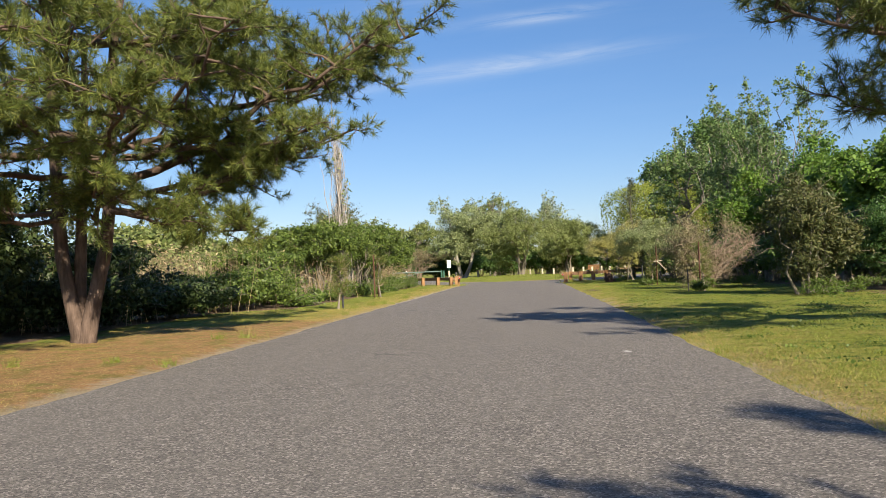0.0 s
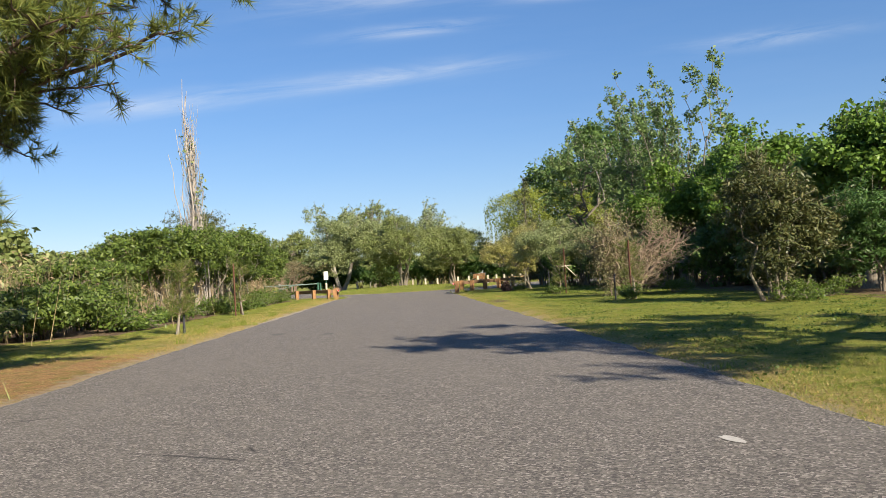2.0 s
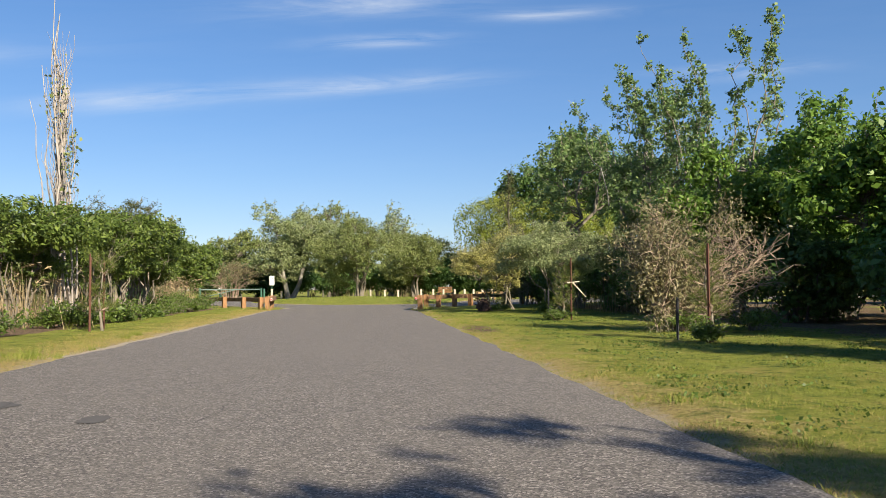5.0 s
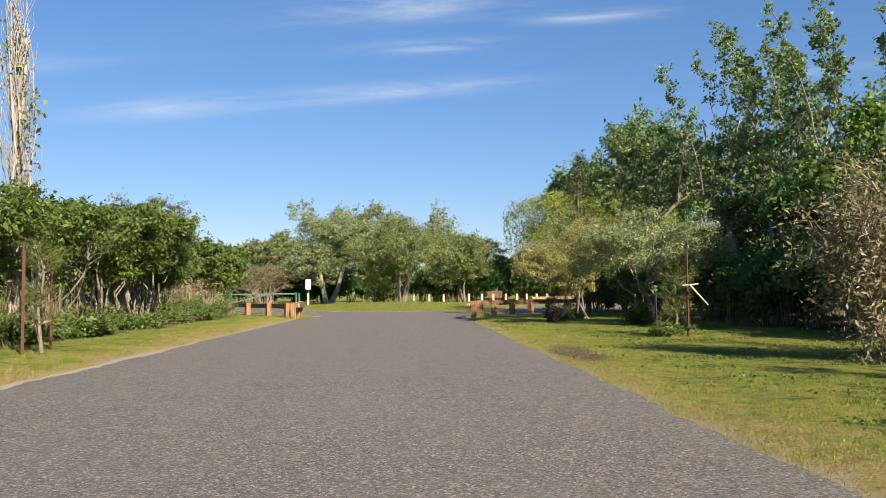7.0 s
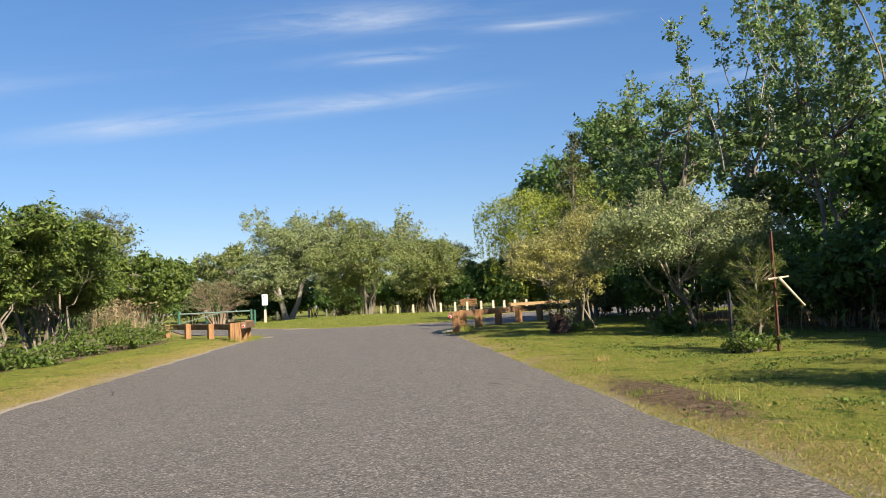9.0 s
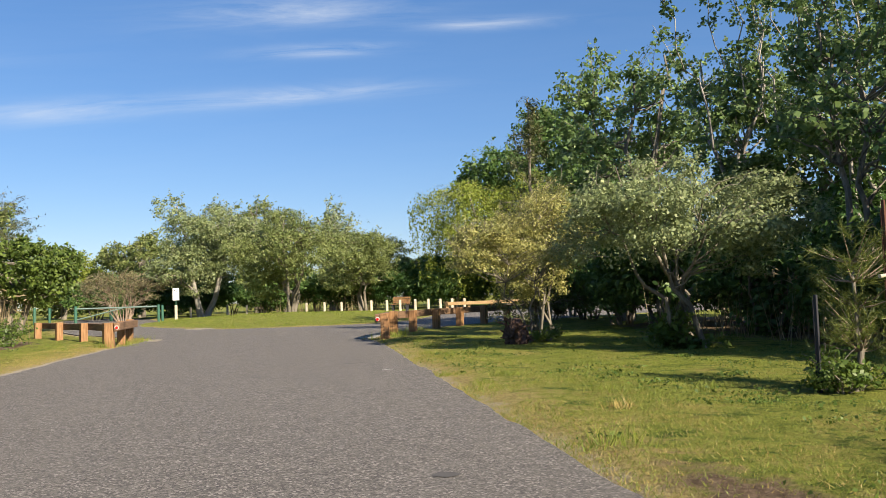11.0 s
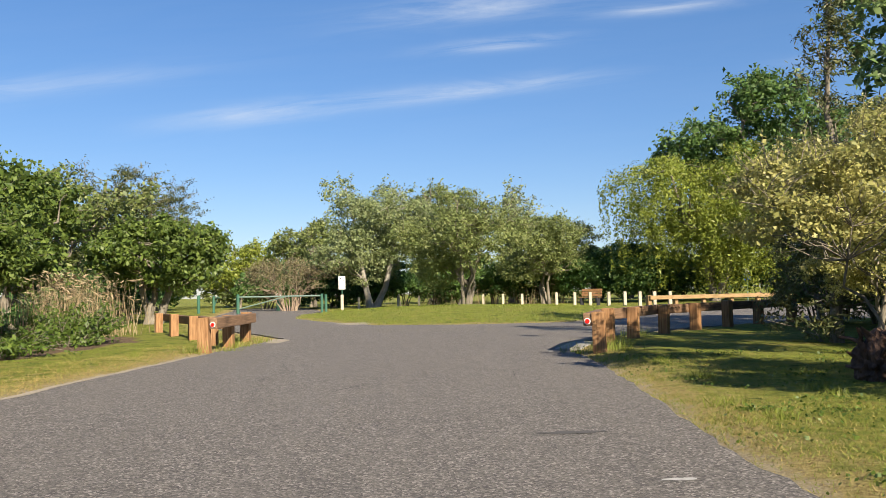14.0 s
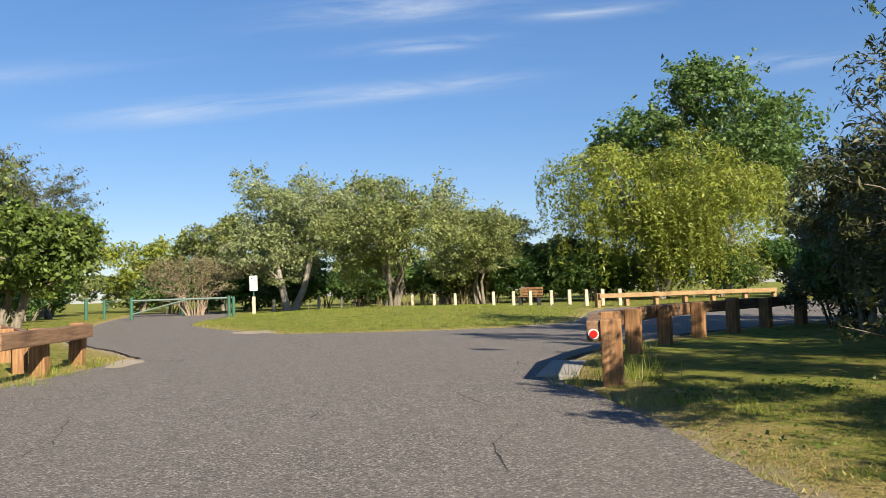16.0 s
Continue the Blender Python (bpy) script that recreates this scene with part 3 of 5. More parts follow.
# ---- bollards, gate and signs ----
def bollard(x, y, h):
    ob = thing("bollard", x, y, zat(x, y), "short pale wooden bollard standing in grass", "bollard", "bollards behind the island")
    part("post", boxed((0.16, 0.16, h + 0.1), (0, 0, (h - 0.1) / 2), 0, 0.02), PALE_WOOD, ob)
    part("cap", boxed((0.15, 0.15, 0.03), (0, 0, h + 0.012), 0, 0.012), PALE_WOOD, ob)
    return ob


for bx, by in ((1.75, 88.8), (4.25, 92.5), (5.7, 93.6), (9.75, 89.2), (11.0, 88.8), (12.0, 87.2), (13.35, 82.9), (14.3, 82.4), (15.1, 82.0), (15.6, 79.8), (16.15, 78.6), (16.6, 77.4), (17.2, 76.9), (17.8, 76.3)):
    bollard(bx, by, 0.72)

SIGN_X, SIGN_Y = 0.95, 84.9
sign = thing("notice_sign", SIGN_X, SIGN_Y, zat(SIGN_X, SIGN_Y), "white rectangular notice on a pale wooden post", "sign")
part("post", boxed((0.17, 0.17, 1.0), (0, 0, 0.42), 0, 0.015), PALE_WOOD, sign)
part("upright", rod((0, 0, 0.9), (0, 0, 1.35), 0.03), GREEN_STEEL, sign)
plate = part("plate", boxed((0.40, 0.025, 0.78), (0, -0.02, 1.62), 0, 0.006), WHITE, sign, "white painted plate")
part("symbol", boxed((0.10, 0.004, 0.10), (-0.06, -0.037, 1.87), 20, 0), DARK, plate, "dark printed mark")
part("symbol", boxed((0.14, 0.004, 0.035), (0.05, -0.037, 1.78), 0, 0, ry=35), DARK, plate, "dark printed mark")

blue = thing("parking_sign", 27.0, 88.5, zat(27, 88.5), "blue accessible parking sign below small white plate", "sign")
part("post", rod((0, 0, -0.1), (0, 0, 2.3), 0.035), PALE_STEEL, blue)
part("plate", boxed((0.46, 0.02, 0.42), (0, -0.045, 1.55), 0, 0.005), BLUE, blue, "blue plate with white marks")
part("plate", boxed((0.30, 0.02, 0.42), (0, -0.045, 2.05), 0, 0.005), WHITE, blue, "white plate")
part("mark", boxed((0.10, 0.004, 0.14), (-0.1, -0.058, 1.58), 0, 0), WHITE, blue)
part("mark", boxed((0.14, 0.004, 0.05), (0.08, -0.058, 1.52), 0, 0), WHITE, blue)


def gate_post(name, ob, x, y, h, r=0.075):
    p = part(name, rod((0, 0, -0.1), (0, 0, h), r), GREEN_STEEL, ob)
    p.matrix_basis = pose(x, y, 0)
    part("cap", rod((0, 0, h), (0, 0, h + 0.03), r * 1.05, r * 0.6), GREEN_STEEL, p)
    return p


gate = thing("swing_gate", 0.15, 80.6, 0.0, "closed green steel swing gate with diagonal brace", "gate")
gx, gy = -4.85, 2.0
gate_post("post", gate, 0, 0, 1.0)
gate_post("post", gate, 0.22, -0.05, 0.95)
gate_post("post", gate, gx, gy, 1.05, 0.09)
part("top_bar", rod((gx, gy, 0.92), (0, 0, 0.92), 0.045), PALE_STEEL, gate, "sunlit pale green top bar")
part("brace", rod((gx, gy, 0.25), (gx * 0.42, gy * 0.42, 0.9), 0.035), PALE_STEEL, gate)
gate_two = thing("swing_gate", -7.3, 84.4, 0.0, "dark green steel gate swung open beside the drive", "gate")
gate_post("post", gate_two, 0, 0, 1.05, 0.09)
gate_post("post", gate_two, 0.75, 0.5, 1.0, 0.07)
part("top_bar", rod((0.75, 0.5, 0.9), (0.2, 4.6, 0.9), 0.045), GREEN_STEEL, gate_two)
part("brace", rod((0.75, 0.5, 0.3), (0.4, 3.0, 0.85), 0.035), GREEN_STEEL, gate_two)
marker = thing("marker_post", -3.6, 90.5, 0.0, "green post with small white plate", "post")
part("post", boxed((0.22, 0.22, 0.9), (0, 0, 0.4), 0, 0.02), GREEN_STEEL, marker)
part("plate", boxed((0.32, 0.02, 0.24), (0, -0.06, 1.0), 0, 0.004), WHITE, marker)

bench = thing("park_bench", 15.3, 82.9, zat(15.3, 82.9), "red-brown wooden slatted bench facing the junction", "bench", turn=-35)
for k in range(3):
    part("seat_slat", boxed((1.25, 0.12, 0.04), (0, -0.12 + k * 0.14, 0.44), 0, 0.006), POST_WOOD, bench)
    part("back_slat", boxed((1.25, 0.035, 0.12), (0, 0.28 + k * 0.02, 0.56 + k * 0.15), 0, 0.006), POST_WOOD, bench)
for sx in (-0.5, 0.5):
    part("leg", boxed((0.07, 0.42, 0.46), (sx, 0, 0.2), 0, 0.01), DARK, bench)
    part("back_support", boxed((0.06, 0.05, 0.55), (sx, 0.33, 0.66), 0, 0.01), DARK, bench)


# ---- pines beside the road ----
def needles(name, rng, tips, dirs, per, length, width):
    """Tufts of long thin needles that fan out from the twig tips."""
    n = len(tips) * per
    base = np.repeat(tips, per, 0) - np.repeat(dirs, per, 0) * rng.uniform(0, 0.12, (n, 1))
    D = np.repeat(dirs, per, 0) * 0.95 + unit(rng, n)
    D /= np.linalg.norm(D, axis=1, keepdims=True)
    S = np.cross(D, unit(rng, n))
    S /= np.linalg.norm(S, axis=1, keepdims=True) + 1e-9
    L = length * rng.uniform(0.7, 1.25, (n, 1))
    V = np.stack([base - S * width / 2, base + S * width / 2, base + D * L], 1).reshape(-1, 3)
    return np_mesh(name, V, np.arange(3 * n).reshape(-1, 3))


def pine(label, x, y, seed, stems, boughs, tufts, per=30, length=0.165, width=0.009, group="pines"):
    """A pine: leaning stems, long boughs with side twigs, needle tufts at the twig ends."""
    rng = np.random.default_rng(seed)
    ob = thing("pine_tree", x, y, -0.02, label, "tree", group)
    V, F = tubes(stems, 12)
    part("trunk", smooth(np_mesh("trunk", V, F)), PINE_BARK, ob)
    paths, tips, dirs = [], [], []
    for a, b, r, load in boughs:
        P = bend(rng, a, b, 9, -0.05, 0.014)
        paths.append((P, np.linspace(r, r * 0.25, 9)))
        axis_dir = (P[-1] - P[0]) / np.linalg.norm(P[-1] - P[0])
        span = np.linalg.norm(P[-1] - P[0])
        count = int(tufts * load)
        subs = max(4, count // 14)
        for _ in range(subs):
            s = rng.uniform(0.22, 1.0) ** 0.8
            k = s * 8
            i = min(int(k), 7)
            q = P[i] + (P[i + 1] - P[i]) * (k - i)
            side = unit(rng, 1)[0]
            side[2] = side[2] * 0.55 + 0.18
            d = axis_dir * 0.55 + side
            d /= np.linalg.norm(d)
            e = q + d * span * rng.uniform(0.12, 0.34) * (1.15 - 0.5 * s)
            S = bend(rng, q, e, 5, 0.05, 0.03)
            paths.append((S, np.linspace(r * 0.33, 0.006, 5)))
            m = max(3, count // subs)
            for _ in range(m):
                u = rng.uniform(0.25, 1.0)
                j = min(int(u * 4), 3)
                w = S[j] + (S[j + 1] - S[j]) * (u * 4 - j)
                v = d * 0.6 + unit(rng, 1)[0] + np.array([0, 0, 0.25])
                v /= np.linalg.norm(v)
                tip = w + v * rng.uniform(0.08, 0.30)
                tips.append(tip)
                dirs.append(v)
                if rng.random() < 0.6:
                    paths.append((np.array([w, tip]), np.array([0.006, 0.003])))
    V, F = tubes([p for p in paths if len(p[0]) > 2], 6)
    part("branchwork", smooth(np_mesh("branchwork", V, F)), PINE_BARK, ob)
    V, F = tubes([p for p in paths if len(p[0]) == 2], 4)
    part("twigwork", np_mesh("twigwork", V, F), PINE_BARK, ob)
    part("crown", needles("crown", rng, np.array(tips), np.array(dirs), per, length, width), NEEDLE, ob)
    return ob


def fan_boughs(rng, stem_points, count, reach, z0, z1, r=0.05, load=1.0, toward=None):
    out = []
    for k in range(count):
        z = z0 + (z1 - z0) * (k + rng.uniform(0, 0.8)) / count
        i = int(np.argmin(np.abs(stem_points[:, 2] - z)))
        a = stem_points[i]
        ang = rng.uniform(0, 2 * np.pi) if toward is None else rng.normal(toward, 0.8)
        rr = reach * rng.uniform(0.6, 1.1) * (1 - 0.55 * max(0, (z - z0) / (z1 - z0)) ** 2)
        out.append((a, a + np.array([np.cos(ang) * rr, np.sin(ang) * rr, rng.uniform(-0.1, 0.9)]), r * (rr / reach + 0.3), load * rr / reach))
    return out


rng = np.random.default_rng(11)
s1 = (np.array([(0.02, 0, -0.1), (0.0, 0, 0.15), (-0.12, 0, 0.7), (-0.25, 0.02, 1.4), (-0.32, 0.05, 2.3), (-0.37, 0.1, 3.5), (-0.4, 0.15, 5.0), (-0.45, 0.2, 6.5)]), np.array([0.18, 0.135, 0.115, 0.11, 0.10, 0.09, 0.07, 0.05]))
s2 = (np.array([(0.10, 0, -0.1), (0.14, 0, 0.15), (0.28, 0, 0.8), (0.45, 0.02, 1.5), (0.54, 0.05, 2.3), (0.57, 0.1, 3.3), (0.62, 0.2, 5.0), (0.9, 0.4, 7.0)]), np.array([0.19, 0.145, 0.12, 0.11, 0.10, 0.09, 0.07, 0.05]))
s3 = (np.array([(-0.02, 0.1, 0.1), (-0.03, 0.15, 0.9), (0.0, 0.2, 2.0), (0.06, 0.25, 3.4), (0.1, 0.3, 5.2)]), np.array([0.12, 0.10, 0.09, 0.075, 0.04]))
boughs = [
    ((0.55, 0.2, 2.2), (3.9, -0.6, 2.9), 0.075, 1.5), ((0.7, 0.2, 2.7), (5.2, 0.1, 4.7), 0.08, 1.7), ((0.7, 0.3, 3.1), (5.2, -0.9, 4.6), 0.07, 1.6),
    ((0.8, 0.3, 3.6), (6.0, 0.9, 5.2), 0.07, 1.6), ((0.8, 0.3, 4.0), (4.2, -1.7, 5.3), 0.06, 1.4), ((0.3, 0.1, 2.6), (2.2, -3.6, 3.3), 0.06, 1.5),
    ((0.3, 0.1, 3.0), (0.4, -4.4, 3.7), 0.06, 1.5), ((-0.1, 0.1, 2.8), (-2.2, -3.4, 3.2), 0.06, 1.3), ((0.2, 0.1, 3.4), (1.6, -4.6, 4.7), 0.06, 1.6),
    ((0.0, 0.1, 2.1), (-1.8, -2.6, 2.2), 0.05, 1.1), ((0.3, 0.1, 2.0), (1.4, -2.6, 2.5), 0.05, 1.1), ((0.6, 0.2, 3.2), (3.6, -2.9, 4.4), 0.06, 1.5),
    ((0.6, 0.3, 2.4), (2.8, 1.6, 3.0), 0.05, 1.0), ((-0.2, 0.1, 3.2), (-3.4, 0.2, 3.6), 0.06, 1.2), ((-0.2, 0.1, 2.2), (-2.6, 1.2, 2.5), 0.05, 1.0),
]
boughs += [((0.5, 0.2, 2.4), (3.1, -0.4, 1.75), 0.05, 1.0), ((0.6, 0.2, 2.5), (4.7, -0.5, 3.2), 0.06, 1.3), ((0.4, 0.1, 2.3), (2.2, -1.0, 1.9), 0.05, 0.9)]
boughs += fan_boughs(rng, s2[0], 4, 4.2, 3.2, 5.2, 0.05, 1.3, -1.4) + fan_boughs(rng, s2[0], 12, 4.6, 4.0, 7.2, 0.06, 1.3) + fan_boughs(rng, s1[0], 9, 3.8, 3.6, 6.5, 0.06, 1.2)
pine("old pine forked at its foot with long boughs", -6.0, 13.55, 21, [s1, s2, s3], [(a, (b[0] - 0.05 * max(0, b[0] - 1.0), b[1], b[2]), r, q) for a, b, r, q in boughs], 215, 38, 0.15, 0.010)

rng = np.random.default_rng(12)
s1 = stem(rng, (0, 0, -0.1), (-0.3, 0.3, 5.4), 0.20, 0.05, 9, 0.012)
boughs = [((-0.2, 0, 5.0), (-3.1, -1.5, 5.6), 0.05, 0.7), ((-0.2, 0, 4.8), (-2.6, -0.6, 5.6), 0.05, 0.7), ((-0.1, 0, 3.6), (-2.5, -3.2, 4.2), 0.05, 1.2),
          ((-0.1, 0, 4.2), (-1.9, -2.4, 5.2), 0.05, 0.7), ((-0.2, 0, 4.4), (-2.9, 0.3, 5.0), 0.05, 0.6), ((-0.1, 0, 2.9), (-4.0, 1.2, 3.9), 0.06, 1.5), ((-0.1, 0, 3.3), (-3.2, 2.2, 4.3), 0.06, 1.3), ((-0.1, 0, 2.4), (-2.6, 2.6, 3.0), 0.05, 1.0), ((0, 0, 3.0), (-1.2, 3.2, 3.6), 0.05, 1.0)]
boughs += [((-0.15, 0.1, 4.4), (-1.5, 2.2, 5.2), 0.04, 0.7), ((-0.2, 0.1, 4.2), (-1.0, 2.4, 5.05), 0.04, 0.6)] + fan_boughs(rng, s1[0], 9, 2.7, 3.0, 4.9, 0.06, 0.9)
pine("tall roadside pine with an open dark green crown", 8.0, 8.3, 22, [s1], boughs, 260, 30)
rng = np.random.default_rng(13)
s1 = stem(rng, (0, 0, -0.1), (0.2, -0.3, 5), 0.2, 0.05, 9, 0.012)
boughs = [((0, 0, 2.2), (-3.6, 2.0, 2.7), 0.05, 1.0), ((0, 0, 2.4), (-1.9, 3.1, 2.7), 0.05, 1.0)] + fan_boughs(rng, s1[0], 7, 2.0, 3.2, 5, 0.05, 1.0)
pine("roadside pine behind the starting point", 6.4, -3.2, 23, [s1], boughs, 170, 26)


rng = np.random.default_rng(14)
s1 = stem(rng, (0, 0, -0.1), (0.2, 0.2, 6.4), 0.2, 0.05, 9, 0.012)
boughs = [((0, 0, 2.6), (2.7, 1.9, 3.1), 0.06, 1.2), ((0, 0, 3.2), (2.4, 2.8, 4.0), 0.06, 1.2), ((0, 0, 2.2), (1.2, 3.0, 2.5), 0.05, 1.0)] + fan_boughs(rng, s1[0], 12, 3.0, 2.4, 6.3, 0.05, 1.1)
pine("bushy pine beside the old two-stemmed pine", -7.2, 6.6, 24, [s1], boughs, 200, 30)


# ---- the hedge on the near verge ----
def shrub(label, x, y, w, d, h, leaf, seed, clumps, per, size=0.09, spread=0.16, bark=GREY_BARK, stems_n=7, z0=0.25, k=14, name="shrub", group="", limbs=50, turn=0.0, aspect=0.5, low_z=0.0, inner=0.55, limb_r=0.02, lobe=(0.28, 0.45), shoots=70, shoot=0.45):
    rng = np.random.default_rng(seed)
    st = []
    for _ in range(stems_n):
        a = rng.uniform(0, 6.28)
        q = rng.uniform(0.15, 0.75)
        st.append(stem(rng, (math.cos(a) * 0.12 * w * q, math.sin(a) * 0.12 * d * q, -0.05), (math.cos(a) * w * 0.36 * q, math.sin(a) * d * 0.36 * q, h * rng.uniform(0.42, 0.68)), 0.020 + 0.008 * h, 0.010, 6, 0.05))
    return plant(name, label, "shrub" if name == "shrub" else "tree", x, y, seed, st, lobes_in(rng, w, d, z0, h, k, lobe), leaf, bark, clumps, per, size, spread, limbs, limb_r, group, turn, aspect=aspect, low_z=low_z, inner=inner, shoots=shoots, shoot=shoot)


for k, (x, y, w, d, h) in enumerate(((-5.2, 36.6, 5.4, 4.6, 3.4), (-4.9, 40.6, 5.0, 4.6, 3.8), (-4.4, 44.6, 5.0, 4.6, 4.0), (-4.2, 48.4, 4.8, 4.6, 3.95), (-4.8, 52.4, 4.4, 4.6, 3.4), (-7.5, 33.0, 4.6, 4.0, 2.0))):
    shrub("dense green sumac shrub with bare grey lower stems", x, y, w, d, h, LEAF_SUMAC, 40 + k, 560, 38, 0.12, 0.21, aspect=0.42, z0=1.1, k=18, group="sumac hedge", limbs=150, limb_r=0.032, low_z=1.15, stems_n=12, lobe=(0.22, 0.38))
# shrubs nearer than y = 22 have the pine's shade put into their leaf colour
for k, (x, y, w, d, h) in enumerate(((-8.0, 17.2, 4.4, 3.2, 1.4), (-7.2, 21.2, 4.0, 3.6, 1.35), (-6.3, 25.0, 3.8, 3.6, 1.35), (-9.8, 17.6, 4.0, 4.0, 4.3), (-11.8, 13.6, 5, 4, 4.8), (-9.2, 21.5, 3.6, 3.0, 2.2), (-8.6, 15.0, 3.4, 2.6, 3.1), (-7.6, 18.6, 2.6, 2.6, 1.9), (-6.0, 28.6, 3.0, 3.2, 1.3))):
    shrub("dark green leafy shrub in pine shade", x, y, w, d, h, LEAF_SHADED if y < 22 else LEAF_SUMAC, 50 + k, 480, 30, 0.10, 0.18, z0=0.05, k=16, group="low shrubs", limbs=30)
for k, (x, y, w, d, h) in enumerate(((-12.0, 20, 5, 5, 2.7), (-13.0, 26, 5, 5, 2.6), (-14.5, 15, 6, 6, 3.6), (-11, 30.5, 4.5, 4, 2.0), (-16, 33, 8, 6, 1.8), (-13, 40, 8, 8, 2.6), (-12, 49, 8, 8, 2.9))):
    shrub("grey-green marsh shrub behind the reeds", x, y, w, d, h, LEAF_OLIVE, 60 + k, 240, 26, 0.15, 0.24, z0=0.3, k=12, group="marsh shrubs", limbs=40)

# weeds along the hedge's foot
for k, (x, y, w, d, h) in enumerate(((-3.6, 35.2, 1.6, 2.4, 0.39), (-3.2, 38.4, 1.4, 2.8, 0.35), (-2.8, 42, 1.5, 3.2, 0.39), (-2.6, 45.6, 1.4, 3.0, 0.39), (-2.3, 49.2, 1.6, 3.2, 0.42), (-2.3, 52.6, 1.8, 2.6, 0.49), (-3.6, 55.0, 2.2, 2.2, 0.56), (-4.4, 30.5, 1.6, 3.6, 0.35), (-4.6, 26.6, 1.4, 2.4, 0.35))):
    shrub("low patch of leafy green weeds at hedge foot", x, y, w, d, h, WEED, 70 + k, 150, 14, 0.085, 0.12, z0=0.0, k=9, name="weed_patch", group="weeds along hedge", limbs=12, stems_n=5)["category"] = "weeds"


# ---- dry reeds ----
def reed_bed(label, cx, cy, w, d, n, h, seed):
    rng = np.random.default_rng(seed)
    X, Y = cx + rng.normal(0, w / 3.2, n), cy + rng.normal(0, d / 3.2, n)
    H = h * rng.uniform(0.6, 1.12, n)
    me = blades("reed_bed", X, Y, np.full(n, -0.02), H, np.full(n, 0.017), rng, 0.13)
    tagged(part("reed_bed", me, REED), label, "reeds", kind="stuff")
    T = np.stack([X, Y, H * 0.97], 1)[rng.random(n) < 0.35]
    me = leaf_mesh("reed_plumes", rng, np.repeat(T, 3, 0) + rng.normal(0, 0.03, (len(T) * 3, 3)), 0.16, 0.035, np.array([0.3, 0, 0.8]))
    tagged(part("reed_plumes", me, REED), "feathery tan reed plumes", "reeds", kind="stuff")


reed_bed("stand of tall dry tan reeds", -9.4, 26.5, 5.0, 7.0, 1500, 2.0, 1)
reed_bed("stand of tall dry tan reeds", -10.5, 19.5, 4.0, 5.0, 700, 1.9, 2)
reed_bed("dry reeds under the sumac hedge", -5.4, 38.0, 2.4, 8.0, 600, 1.5, 3)
reed_bed("dry reeds beside the short guard rail", -4.0, 57.0, 2.0, 3.2, 700, 1.5, 4)
reed_bed("dry reeds at the wood's foot", 14.0, 40.0, 3.0, 8.0, 450, 1.1, 5)
reed_bed("dry reeds behind the bollards", 13.0, 95.0, 14, 3, 420, 1.5, 6)

# ---- dead poplar ----
rng = np.random.default_rng(31)
poplar = thing("poplar_tree", -4.55, 38.2, 0, "dead bare columnar poplar with pale trunk", "tree")
st = [stem(rng, (0, 0, -0.1), (0.1, 0.1, 6.6), 0.13, 0.03, 10, 0.008)] + [stem(rng, (rng.normal(0, 0.1), rng.normal(0, 0.1), 0), (rng.normal(0, 0.15), rng.normal(0, 0.15), rng.uniform(7.2, 10.0)), 0.04, 0.010, 9, 0.010) for _ in range(4)]
st += [stem(rng, (rng.normal(0, 0.25), rng.normal(0, 0.25), 0), (rng.normal(0, 0.32), rng.normal(0, 0.3), rng.uniform(4.6, 7.6)), 0.032, 0.008, 9, 0.012) for _ in range(6)]
V, F = tubes(st, 8)
part("trunk", smooth(np_mesh("trunk", V, F)), DEAD_WOOD, poplar)
tw = []
for _ in range(150):
    z = rng.uniform(1.8, 6.6)
    a, r = rng.uniform(0, 6.28), rng.uniform(0.18, 0.62) * (1 - 0.45 * z / 9)
    p = np.array([math.cos(a) * 0.06, math.sin(a) * 0.06, z])
    q = np.array([math.cos(a) * r, math.sin(a) * r, z + rng.uniform(0.9, 2.0)])
    P = bend(rng, p, q, 6, -0.08, 0.03)
    tw.append((P, np.linspace(0.012, 0.004, 6)))
V, F = tubes(tw, 4)
part("branchwork", np_mesh("branchwork", V, F), DEAD_WOOD, poplar)
pos = np.concatenate([rng.normal(0, 1, (150, 3)) * (0.12, 0.15, 0.55) + (0.28, -0.1, 4.6), rng.normal(0, 1, (110, 3)) * (0.14, 0.14, 0.45) + (-0.1, -0.1, 6.3)])
part("crown", leaf_mesh("crown", rng, pos, 0.10, 0.06), LEAF_OLIVE, poplar, "few surviving green leaves")


